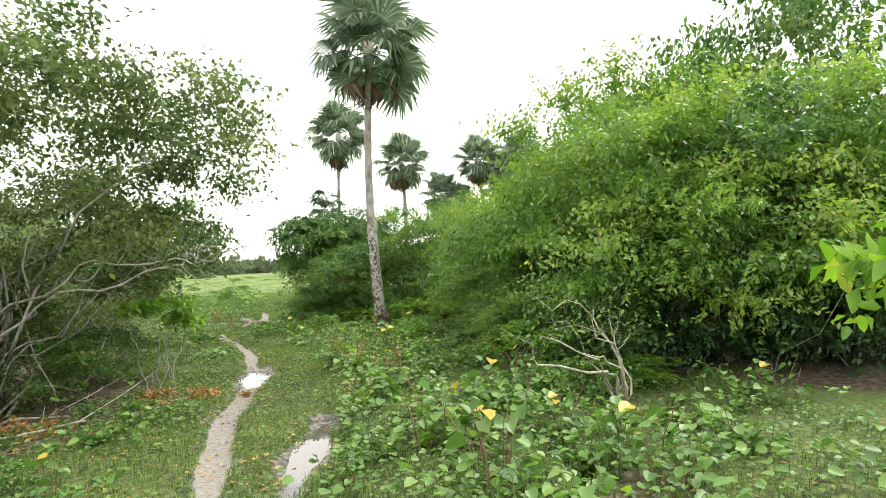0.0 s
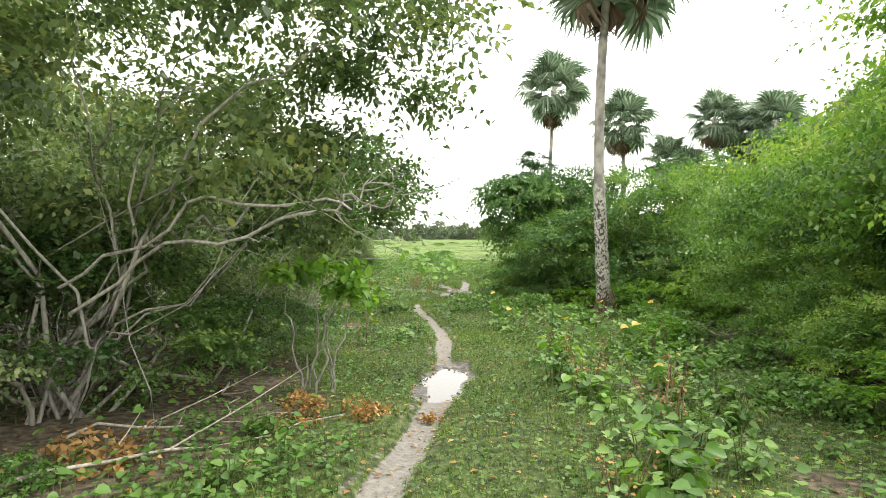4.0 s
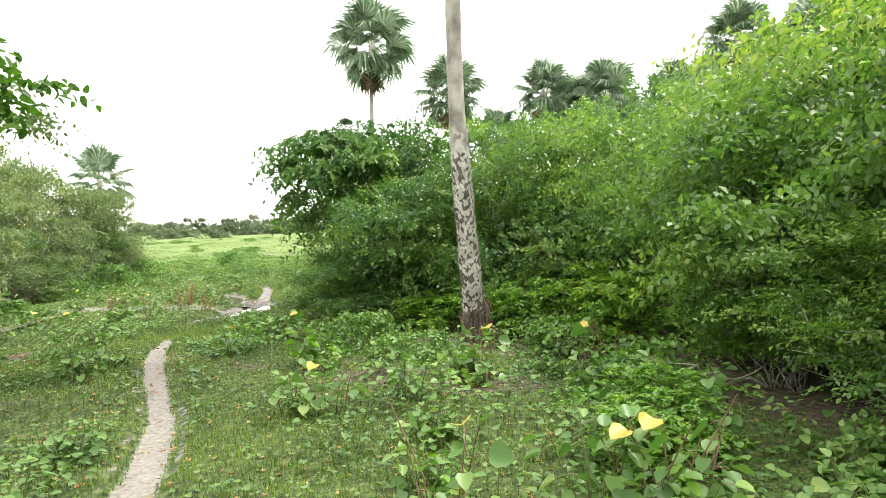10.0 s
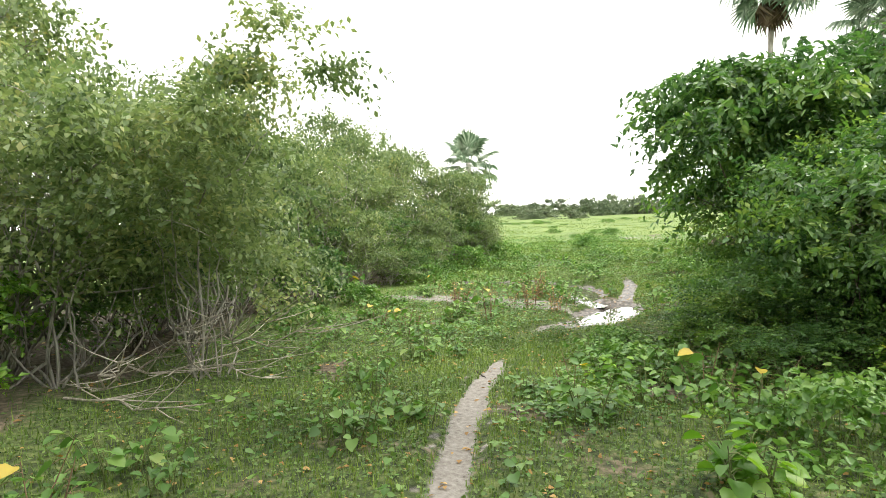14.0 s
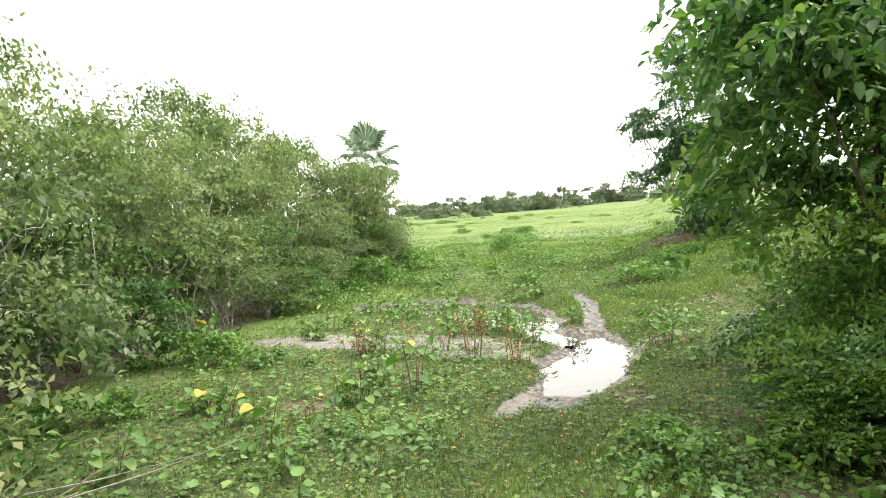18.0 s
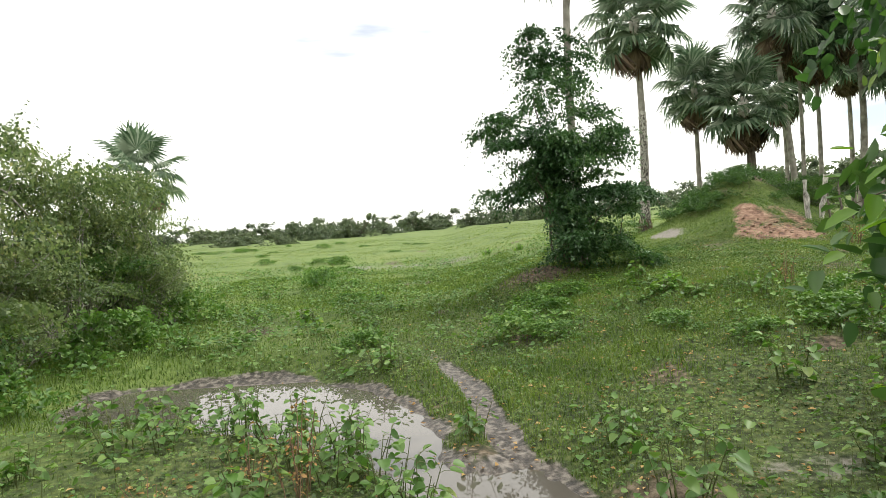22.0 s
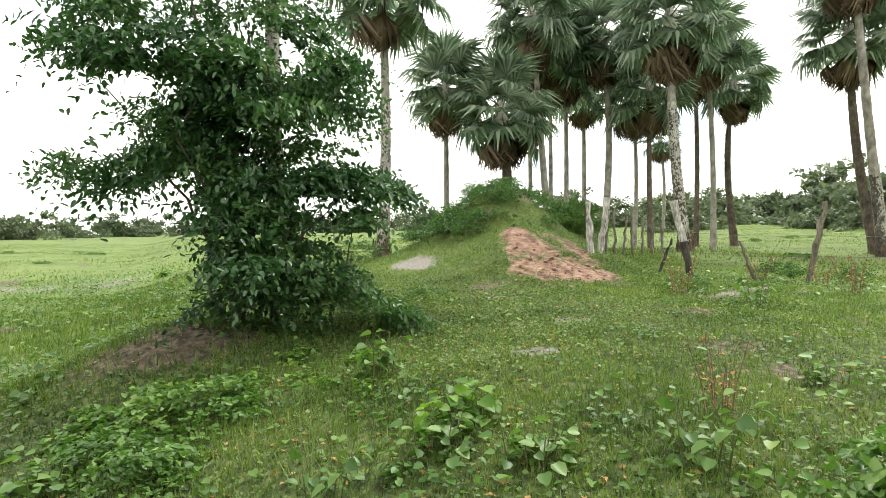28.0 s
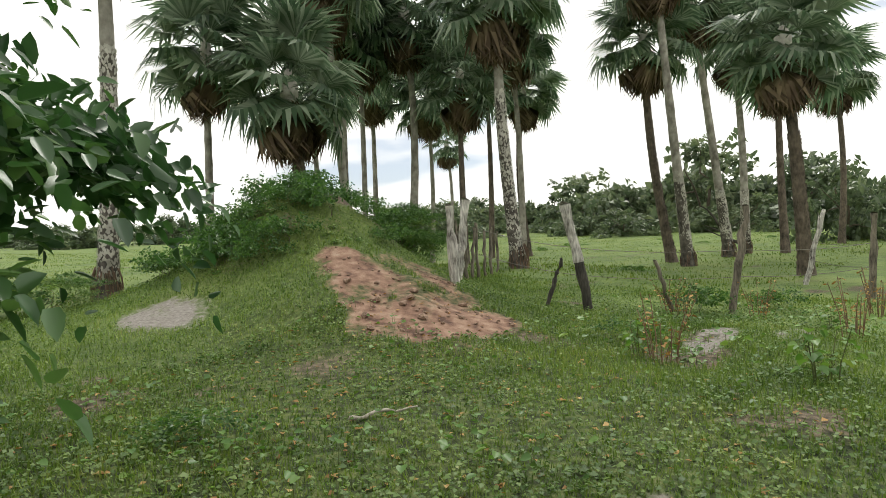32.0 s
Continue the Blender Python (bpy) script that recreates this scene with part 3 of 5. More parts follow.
def fields(x, y):
    """How far each point is trail, mud, bare soil, sand or red earth (0 to 1 and a little over)."""
    d = line_distance(x, y, TRAIL)
    wid = 0.122 + 0.07 * (vnoise(x, y, 0.8, 11) - 0.5)  + 0.05 * sstep((y - 21) / 1.5)
    fade = (1 - sstep((y - 25.5) / 3)) * (1 - 0.75 * sstep((y - 15.2) / 0.6) * (1 - sstep((y - 17.6) / 0.5))) * (1 - 0.55 * sstep((y - 20.8) / 0.8))
    trail_f = np.clip(0.5 + (wid - d) / 0.14, 0, 1) * fade
    mud_f = np.zeros_like(d)
    for key, (level, chain) in WATER.items():
        s = chain_distance(x, y, chain)
        w = 0.13 if key.startswith("pool") else 0.03
        mud_f = np.maximum(mud_f, np.clip(0.5 + (w - s + 0.3 * (vnoise(x, y, 0.4, 12) - 0.5)) / 0.35, 0, 1))
    mud_f = np.maximum(mud_f, np.clip(0.5 + (0.17 - d) / 0.16, 0, 1) * (0.6 + 0.5 * vnoise(x, y, 0.3, 24)) * sstep((y - 20.5) / 1.5) * (1 - sstep((y - 24.5) / 2)))
    mud_f = np.maximum(mud_f, 0.75 * np.clip(1 - np.hypot((x + 2.2) / 0.55, (y - 18.6) / 1.4), 0, 1) * 1.4)
    mud_f = np.maximum(mud_f, 0.85 * np.exp(-((d - wid - 0.07) / 0.05) ** 2) * vnoise(x, y, 0.22, 19) * fade)
    bare = np.clip(1.25 * vnoise(x, y, 1.3, 13) * (0.55 + 0.75 * vnoise(x, y, 0.4, 14)) - 0.56, 0, 1)
    bare = np.where(np.hypot(x, y - 15) > 60, bare * 0.5, bare)
    sand = np.zeros_like(d)
    for sx, sy, rx, ry, k in ((-5.2, 20.65, 2.0, 0.5, 0.95), (-3.4, 20.0, 0.7, 0.28, 0.8), (-5.5, 44.5, 2.6, 1.2, 0.75), (-2.2, 45.5, 1.6, 1.0, 0.7), (2.25, 27.6, 0.3, 0.15, 0.66), (2.75, 28.75, 0.30, 0.15, 0.48),
                              (3.45, 28.7, 0.26, 0.18, 0.56), (4.15, 28.1, 0.2, 0.14, 0.55), (1.5, 30.2, 0.3, 0.2, 0.55), (4.05, 34.9, 0.4, 0.6, 0.95), (7.7, 29.9, 0.7, 0.22, 0.8), (8.6, 29.3, 0.5, 0.2, 0.7),
                              (-0.2, 21.0, 0.4, 0.2, 0.7), (-0.6, 19.6, 0.3, 0.3, 0.7), (-6.2, 31.5, 0.5, 0.3, 0.7)):
        q = np.hypot((x - sx) / rx, (y - sy) / ry)
        sand = np.maximum(sand, k * np.clip(1.7 - q, 0, 1) * (0.45 + 0.45 * vnoise(x, y, 0.45, 15) + 0.5 * vnoise(x, y, 0.13, 33) * (q > 0.3)))
    red_f = np.clip(1.7 - np.hypot((x - 6.05 - 0.3 * (y - 33)) / 0.9, (y - 32.9) / 1.25), 0, 1) * (0.45 + 0.8 * vnoise(x, y, 0.6, 16)) * (0.62 + 0.6 * vnoise(x, y, 0.2, 18))
    heap = heap_shape(x, y)
    red_f = red_f * (1 - sstep((heap - 0.24 - 0.2 * vnoise(x, y, 0.5, 20)) / 0.14))
    red_f = np.maximum(red_f, 0.8 * np.clip(1.4 - np.hypot((x - 6.3) / 0.75, (y - 31.9) / 0.45), 0, 1))
    # the dark soil under the tree on its mound, and turf darkened for the gaps between blades
    dark = np.clip(1.6 - np.hypot((x + 0.7) / 0.95, (y - 29.75) / 0.6), 0, 1)
    # the last four bare spots: dark soil that also paints in canopy shade
    for bx, by, br in ((4.1, 26.4, 0.5), (5.7, 25.9, 0.6), (1.4, 23.3, 0.35), (-4.6, 17.6, 0.4), (3.9, 3.2, 0.6), (0.1, 16.4, 1.1), (-0.2, 14.9, 0.6), (2.2, 11.3, 0.7), (-0.3, 18.2, 0.8)):
        bare = np.maximum(bare, 0.9 * np.clip(1.5 - np.hypot(x - bx, (y - by) * 1.6) / br, 0, 1) * (0.5 + 0.6 * vnoise(x, y, 0.3, 26)))
    foot = np.minimum(sstep((x - np.interp(y, [-2, 3, 5, 7, 11, 13, 15, 18, 20, 22], [8.0, 6.2, 4.6, 3.8, 3.3, 1.8, 0.2, -0.9, -0.5, 1.5])) / 1.3), 1 - sstep((y - 20) / 2.5)) * sstep((14 - x) / 2)
    foot = np.maximum(foot, sstep((np.interp(y, [-2, 1.8, 3, 5.4, 7, 8.5, 11, 14, 17, 30], [-1.6, -0.9, 0.15, 0.1, -1.2, -2.6, -4.2, -5.5, -7.4, -9.0]) - x) / 1.2) * (1 - sstep((y - 30) / 2)) * sstep((x + 15) / 3))
    bare = np.maximum(bare, foot * (0.42 + 0.75 * vnoise(x, y, 0.55, 32)))
    bare = np.maximum(bare, heap_shape(x, y) * (0.25 + 0.85 * vnoise(x, y, 0.4, 34)))
    bare = np.maximum(bare, dark * (0.5 + 0.6 * vnoise(x, y, 0.5, 17)))
    side = x - np.interp(y, [-4, 3, 9, 14, 18, 22, 28, 33], [1.8, 0.8, 0.2, -1.8, -2.5, -1.5, 1.6, 4.0])
    dark_turf = 0.85 * (1 - sstep((np.abs(side) - 3) / 5)) * (1 - sstep((y - 31) / 6))
    return trail_f, mud_f, bare, sand, red_f, dark_turf


gx, gy = spread(-7, 8.5, 0.085, 900), spread(-4, 35.5, 0.085, 900)
GX, GY = np.meshgrid(gx, gy)
GZ = ground_z(GX.ravel(), GY.ravel())
nx, ny = len(gx), len(gy)
ii = (np.arange(ny - 1)[:, None] * nx + np.arange(nx - 1)[None, :]).ravel()
ground_me = smooth(raw_mesh("ground", np.stack([GX.ravel(), GY.ravel(), GZ], 1), np.stack([ii, ii + 1, ii + nx + 1, ii + nx], 1)))
for key, values in zip(("trail", "mud", "bare", "sand", "red", "dark_turf"), fields(GX.ravel(), GY.ravel())):
    ground_me.attributes.new(key, "FLOAT", "POINT").data.foreach_set("value", values.astype(np.float32))
ground = tagged(part("ground", ground_me, M_GROUND), "green grassy ground with bare soil, a worn trail and mud", "ground", kind="structure")


def water_sheet(key, label):
    """A flat pool that ends where the ground rises out of it."""
    level, chain = WATER[key]
    ch = np.array(chain)
    x0, x1, y0, y1 = ch[:, 0].min() - 0.9, ch[:, 0].max() + 0.9, ch[:, 1].min() - 0.9, ch[:, 1].max() + 0.9
    xs, ys = np.arange(x0, x1, 0.12), np.arange(y0, y1, 0.12)
    X, Y = np.meshgrid(xs, ys)
    keep = (chain_distance(X, Y, chain) < 0.3).ravel()
    n = len(xs)
    q = (np.arange(len(ys) - 1)[:, None] * n + np.arange(n - 1)[None, :]).ravel()
    q = np.stack([q, q + 1, q + n + 1, q + n], 1)
    q = q[keep[q].all(1)]
    used, inv = np.unique(q, return_inverse=True)
    v = np.stack([X.ravel(), Y.ravel(), np.full(X.size, level)], 1)[used]
    return tagged(part("puddle", raw_mesh("puddle", v, inv.reshape(q.shape)), M_WATER), label, "puddle", kind="structure")


water_sheet("pool_main", "shallow muddy puddle across the trail reflecting the sky")
water_sheet("pool_arm", "long curved muddy pool with weeds at its edge")
water_sheet("trail_puddle", "small shallow puddle in the worn trail")
water_sheet("rut_puddle", "narrow water-filled rut in the grass")


# ---------------------------------------------------------------- shrubs and trees
def thing(name, label, category, group=""):
    return tagged(new(name), label, category, group)


def shrub(name, label, lobes, twigs, per, length, width, leaf, seed, bark=None, stems=14, thick=0.03, roots=((0, 0, -0.05),), droop=0.15, reach=0.42,
          fine=True, shell=0.5, wander=0.12, category="shrub", group="", crown="crown", split=0, flat=0.12, clump=18):
    """A bush or tree: branches from the roots and a crown of leafy twigs. split: how many of its branches are parts of their own."""
    ob = thing(name, label, category, group)
    v, f, foot, ends, tone = spray(lobes, twigs, per, length, width, seed, droop, reach, fine, shell, flat, clump)
    crown_me = raw_mesh(name + "_crown", v, f)
    crown_me.attributes.new("bough", "FLOAT", "POINT").data.foreach_set("value", tone.astype(np.float32))
    part(crown, crown_me, leaf, ob)
    r = np.random.default_rng(seed + 500)
    pick = r.choice(len(foot), min(stems, len(foot)), replace=False)
    lines = branch_lines(foot[pick], ends[pick], roots, r, thick, wander)
    for line in lines[:split]:
        part("branch", smooth(raw_mesh(name + "_branch", *tubes([line], 7))), bark or M_BARK, ob)
    if lines[split:]:
        tagged(part("twigwork", smooth(raw_mesh(name + "_twigs", *tubes([(p, np.array(q) * (0.55 if split else 1)) for p, q in lines[split:]], 3))), bark or M_BARK, ob), kind="stuff")
    return ob


def setting(x, y, turn=0.0, size=1.0, tall=1.0, sink=0.03, lean=(0, 0)):
    return Matrix.LocRotScale((x, y, gz(x, y) - sink), Euler((radians(lean[0]), radians(lean[1]), radians(turn))), (size, size, size * tall))


def place_all(proto, spots):
    """Copies of a thing at each spot; the first spot takes the thing itself. A spot: (x, y, turn, size, tall)."""
    for s in spots[1:]:
        copy_thing(proto, setting(*s))
    proto.matrix_basis = setting(*spots[0])


# prototypes, about 3 m tall and 3 m wide, rooted at the origin
fine_shrub = shrub("shrub", "tall feathery bright green shrub in the thicket", [(0, 0, 1.75, 1.3, 1.3, 1.0), (0.7, 0.3, 2.5, 0.8, 0.8, 0.55), (-0.75, -0.2, 1.35, 1.0, 1.0, 0.6), (0.2, -0.9, 1.15, 1.0, 0.9, 0.55), (-0.5, 0.6, 2.3, 0.8, 0.8, 0.55), (0.9, -0.4, 1.6, 0.8, 0.8, 0.5)],
                   1450, 16, 0.074, 0.040, M_FINE, 1, stems=90, thick=0.020, flat=0.055, clump=32, roots=[(0, 0, -0.05), (0.2, 0.1, -0.05), (-0.2, 0.1, -0.05)], group="thicket shrubs", reach=0.5, droop=0.1, shell=0.6)
dark_shrub = shrub("shrub", "dense dark green shrub with a shaded heart", [(0, 0, 1.5, 1.4, 1.4, 1.3), (0.8, -0.5, 1.0, 0.9, 0.9, 0.8), (-0.6, 0.5, 2.1, 0.8, 0.8, 0.8)],
                   860, 15, 0.088, 0.047, M_THICK, 2, clump=28, flat=0.07, stems=40, thick=0.022, bark=M_STEM, roots=[(0, 0, -0.05), (0.25, -0.1, -0.05)], group="thicket shrubs", shell=0.6)
pale_shrub = shrub("shrub", "tangled olive-green shrub with bare grey twigs", [(0, 0, 1.6, 1.3, 1.3, 1.2), (-0.8, 0.3, 2.2, 0.7, 0.7, 0.7), (0.8, 0.2, 1.2, 0.9, 0.9, 0.9), (0.1, -0.9, 0.8, 0.9, 0.7, 0.7), (-0.7, -0.5, 0.9, 0.8, 0.8, 0.7)],
                   1000, 14, 0.070, 0.043, M_PALE, 3, clump=26, flat=0.08, stems=170, thick=0.021, wander=0.3, roots=[(0, 0, -0.05), (0.5, 0.2, -0.05), (-0.5, -0.1, -0.05), (0.6, -0.5, -0.05), (-0.4, -0.6, -0.05)], shell=0.5, group="hedge shrubs")
bright_shrub = shrub("shrub", "leafy bright green bush with broad leaves", [(0, 0, 1.4, 1.2, 1.2, 1.1), (0.6, 0.5, 2.1, 0.8, 0.8, 0.8), (-0.5, -0.6, 0.9, 0.8, 0.8, 0.7)],
                     420, 12, 0.145, 0.08, M_BRIGHT, 4, stems=24, thick=0.02, bark=M_STEM, fine=False, roots=[(0, 0, -0.05), (0.2, 0, -0.05)], droop=0.3, group="thicket shrubs", shell=0.45)
low_bush = shrub("bush", "low bright green bush at the edge of the grass", [(0, 0, 0.36, 0.55, 0.55, 0.36), (0.3, 0.2, 0.25, 0.4, 0.4, 0.25)],
                 150, 8, 0.075, 0.052, M_WEED, 5, stems=18, thick=0.008, bark=M_GREENSTEM, fine=False, reach=0.22, group="low bushes", shell=0.2)
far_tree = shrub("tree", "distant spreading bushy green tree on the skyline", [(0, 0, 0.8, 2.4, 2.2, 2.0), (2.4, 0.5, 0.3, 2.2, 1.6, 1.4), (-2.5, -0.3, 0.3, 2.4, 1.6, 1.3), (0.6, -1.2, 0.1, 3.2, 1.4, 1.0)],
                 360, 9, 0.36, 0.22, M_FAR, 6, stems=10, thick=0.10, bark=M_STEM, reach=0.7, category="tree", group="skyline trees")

# the tall thicket along the trail's right-hand side
place_all(fine_shrub, [(6.4, 4.7, 20, 1.05, 1.05), (7.4, 4.8, 80, 1.25, 1.0), (6.3, 6.2, 150, 1.2, 1.1), (5.9, 9.0, 230, 1.1, 1.1), (6.1, 11.4, 300, 1.15, 1.1), (9.3, 4.4, 40, 1.2, 0.9),
                       (8.3, 7.0, 10, 1.4, 1.3), (8.0, 10.0, 200, 1.4, 1.25), (7.6, 13.0, 260, 1.3, 1.2), (5.6, 13.8, 120, 1.0, 1.05), (10.5, 5.0, 90, 1.5, 1.0), (11.6, 3.2, 190, 1.4, 0.75),
                       (10.0, 12.0, 30, 1.5, 1.3), (1.9, 17.4, 75, 0.9, 0.95), (4.4, 17.5, 160, 1.1, 1.1), (6.4, 17.0, 20, 1.2, 1.1), (8.6, 16.5, 100, 1.3, 1.15), (1.0, 17.7, 280, 0.75, 0.9), (4.9, 9.2, 40, 0.62, 0.8), (5.1, 8.0, 200, 0.6, 0.85), (4.8, 10.6, 130, 0.55, 0.8), (5.0, 6.6, 310, 0.55, 0.8)])
place_all(dark_shrub, [(-8.9, 18.6, 20, 0.85, 0.8), (-2.7, 4.7, 60, 0.7, 0.75), (5.4, 16.4, 40, 0.65, 0.7), (6.5, 15.4, 110, 0.7, 0.75), (4.7, 14.5, 210, 0.5, 0.6), (0.8, 16.2, 20, 0.55, 0.75), (0.9, 15.6, 90, 0.42, 0.5), (0.4, 16.7, 150, 0.55, 0.65), (-0.2, 17.6, 50, 0.36, 0.45), (0.5, 19.6, 250, 0.5, 0.6), (7.2, 6.8, 20, 1.05, 1.15), (8.3, 5.3, 90, 1.2, 1.1), (9.7, 3.9, 300, 1.0, 0.85), (6.9, 5.0, 20, 0.5, 0.7), (8.0, 5.0, 80, 0.55, 0.7), (9.1, 4.7, 150, 0.6, 0.7), (7.5, 5.6, 220, 0.6, 0.9), (-2.0, 6.5, 200, 0.45, 0.6), (-9.6, 23.9, 120, 0.8, 0.85), (-10.2, 29.2, 200, 0.8, 0.8), (-7.0, 14.2, 300, 0.8, 0.8), (-4.6, 7.0, 20, 0.8, 0.9), (6.0, 4.4, 200, 0.75, 0.8), (5.6, 10.2, 130, 0.7, 0.8), (3.2, 16.4, 0, 1.0, 1.0), (1.4, 16.3, 120, 0.85, 0.95), (2.2, 18.9, 60, 1.0, 1.05), (6.9, 8.2, 200, 1.0, 1.0), (7.0, 5.4, 45, 0.9, 0.9), (4.9, 15.8, 300, 0.9, 0.9), (2.8, 19.0, 30, 1.2, 1.1),
                       (5.5, 20.0, 140, 1.3, 1.1), (9.5, 8.6, 260, 1.3, 1.2), (12.0, 8.0, 20, 1.7, 1.5), (12, 15, 50, 1.6, 1.4), (8.5, 20, 250, 1.4, 1.2)])
place_all(bright_shrub, [(-6.2, 11.4, 80, 0.6, 0.8), (3.0, 9.3, 20, 0.35, 0.5), (2.2, 15.0, 300, 0.5, 0.5), (3.6, 14.6, 10, 0.55, 0.6), (0.2, 17.4, 150, 0.45, 0.5),
                         (5.4, 3.7, 200, 0.34, 0.4), (4.3, 13.5, 30, 0.55, 0.7), (5.2, 12.6, 140, 0.55, 0.75), (4.9, 11.2, 180, 0.5, 0.6), (5.0, 7.6, 250, 0.5, 0.7), (4.6, 5.2, 70, 0.45, 0.55), (2.2, 20.8, 110, 0.8, 0.85)])
# the hedge along the left-hand side
place_all(pale_shrub, [(-7.6, 15.4, 0, 1.2, 1.1), (-8.6, 16.2, 40, 0.8, 0.9), (-9.0, 21.4, 210, 0.8, 0.9), (-9.6, 27.0, 320, 0.8, 0.9), (-9.3, 30.2, 120, 0.65, 0.9), (-8.8, 23.2, 60, 0.55, 0.7), (-9.2, 25.3, 190, 0.6, 0.7), (-9.3, 17.4, 70, 1.2, 1.15), (-9.4, 20.0, 150, 1.15, 1.1), (-10.6, 22.6, 220, 1.2, 1.2), (-10.2, 25.2, 300, 1.15, 1.15), (-10.8, 28.0, 30, 1.2, 1.25), (-9.7, 29.4, 200, 0.95, 1.2),
                       (-10.6, 30.6, 100, 1.05, 1.1), (-12.0, 19.0, 190, 1.4, 1.3), (-12.6, 24.0, 250, 1.4, 1.3), (-13.0, 28.5, 10, 1.4, 1.3), (-6.8, 12.4, 130, 1.1, 1.1), (-9.2, 13.2, 310, 1.4, 1.3),
                       (-12.0, 14.5, 45, 1.5, 1.4), (-4.2, 5.2, 60, 0.95, 0.9), (-2.9, 7.2, 160, 0.7, 0.8), (-3.3, 2.4, 100, 0.8, 0.8), (-4.8, 2.6, 60, 1.2, 1.2), (-6.2, 5.5, 200, 1.3, 1.3), (-6.0, 8.8, 330, 1.2, 1.2), (-8.5, 3.0, 20, 1.6, 1.4), (-8.6, 8.0, 260, 1.5, 1.4), (-5.5, -0.8, 140, 1.3, 1.3)])
place_all(low_bush, [(-5.1, 32.0, 0, 0.6, 0.8), (-6.7, 36.6, 90, 1.0, 1.1), (-4.0, 26.5, 30, 0.7, 0.8), (-1.6, 26.4, 200, 0.9, 0.7), (-1.1, 25.7, 90, 0.6, 0.7), (-0.4, 28.3, 140, 0.8, 0.6), (-1.0, 27.6, 260, 0.8, 0.6), (0.4, 24.75, 60, 0.6, 0.55), (1.0, 23.8, 10, 0.55, 0.6), (2.1, 23.9, 50, 0.9, 0.7),
                     (2.6, 24.6, 110, 0.9, 0.8), (3.6, 23.2, 300, 0.9, 0.9), (-8.3, 27.0, 40, 1.3, 1.0), (-8.0, 23.6, 170, 1.0, 0.8), (-8.6, 30.5, 250, 1.2, 1.0), (0.9, 13.6, 20, 0.9, 0.9), (1.6, 12.9, 130, 0.8, 0.7), (3.2, 13.2, 220, 0.9, 0.8),
                     (-1.2, 16.8, 70, 0.7, 0.7), (-0.8, 15.4, 310, 0.8, 0.7), (3.4, 10.6, 190, 0.9, 0.9), (4.1, 8.2, 45, 0.8, 0.8), (3.9, 6.0, 75, 0.7, 0.8), (4.4, 3.2, 160, 0.9, 0.8), (-7.2, 18.9, 330, 1.0, 0.8), (-6.4, 16.6, 15, 0.8, 0.7)])
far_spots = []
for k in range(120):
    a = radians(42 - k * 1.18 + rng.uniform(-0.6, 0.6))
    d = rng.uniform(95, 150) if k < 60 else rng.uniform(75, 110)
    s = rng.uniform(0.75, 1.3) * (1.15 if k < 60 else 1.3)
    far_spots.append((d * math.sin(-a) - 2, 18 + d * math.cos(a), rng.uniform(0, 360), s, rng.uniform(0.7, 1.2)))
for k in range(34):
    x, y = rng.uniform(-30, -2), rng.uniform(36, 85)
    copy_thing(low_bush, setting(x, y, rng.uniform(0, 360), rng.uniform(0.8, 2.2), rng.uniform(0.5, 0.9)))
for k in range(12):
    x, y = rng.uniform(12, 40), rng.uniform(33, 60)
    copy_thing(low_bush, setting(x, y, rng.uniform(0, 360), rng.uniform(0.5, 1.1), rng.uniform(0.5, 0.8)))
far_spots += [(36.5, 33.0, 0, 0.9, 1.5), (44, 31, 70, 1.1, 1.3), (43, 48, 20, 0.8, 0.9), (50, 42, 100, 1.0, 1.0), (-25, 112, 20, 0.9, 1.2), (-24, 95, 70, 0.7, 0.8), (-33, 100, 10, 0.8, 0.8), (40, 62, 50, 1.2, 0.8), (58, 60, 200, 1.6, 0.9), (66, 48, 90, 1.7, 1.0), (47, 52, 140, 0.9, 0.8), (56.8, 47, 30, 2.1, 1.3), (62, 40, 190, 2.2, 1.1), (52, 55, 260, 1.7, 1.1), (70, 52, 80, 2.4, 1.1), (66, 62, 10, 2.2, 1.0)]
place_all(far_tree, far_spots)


# ---------------------------------------------------------------- fan palms
def frond_mesh(name, seed, petiole=0.95, fan=1.15, segs=30, arc=132, limp=0.24):
    """One fan leaf along +X: its folded pointed segments, and its stalk as a mesh of its own."""
    r = np.random.default_rng(seed)
    pts = np.array([(0, 0, 0), (petiole * 0.5, 0, 0.05), (petiole, 0, 0.0)])
    stalk = raw_mesh(name + "_stalk", *tubes([(pts, [0.022, 0.016, 0.011])], 4))
    vs, fs, off = [], [], 0
    c = pts[-1]
    for k in range(segs):
        a = radians(-arc + 2 * arc * k / (segs - 1))
        d = np.array([math.cos(a), math.sin(a), 0.0])
        s = np.array([-math.sin(a), math.cos(a), 0.0])
        ln = fan * (0.72 + 0.28 * math.cos(a * 0.6)) * r.uniform(0.88, 1.08)
        w = fan * 0.056
        cup = 0.16 * ln
        droop = limp * ln * r.uniform(0.5, 1.5)
        q = np.array([c + d * 0.02, c + d * ln * 0.55 + s * w + (0, 0, cup * 0.9), c + d * ln + (0, 0, cup - droop), c + d * ln * 0.55 - s * w + (0, 0, cup * 0.9 + w * 0.7)])
        vs.append(q)
        fs.append(np.array([[0, 1, 2, 3]]) + off)
        off += 4
    return raw_mesh(name, np.concatenate(vs), np.concatenate(fs)), stalk


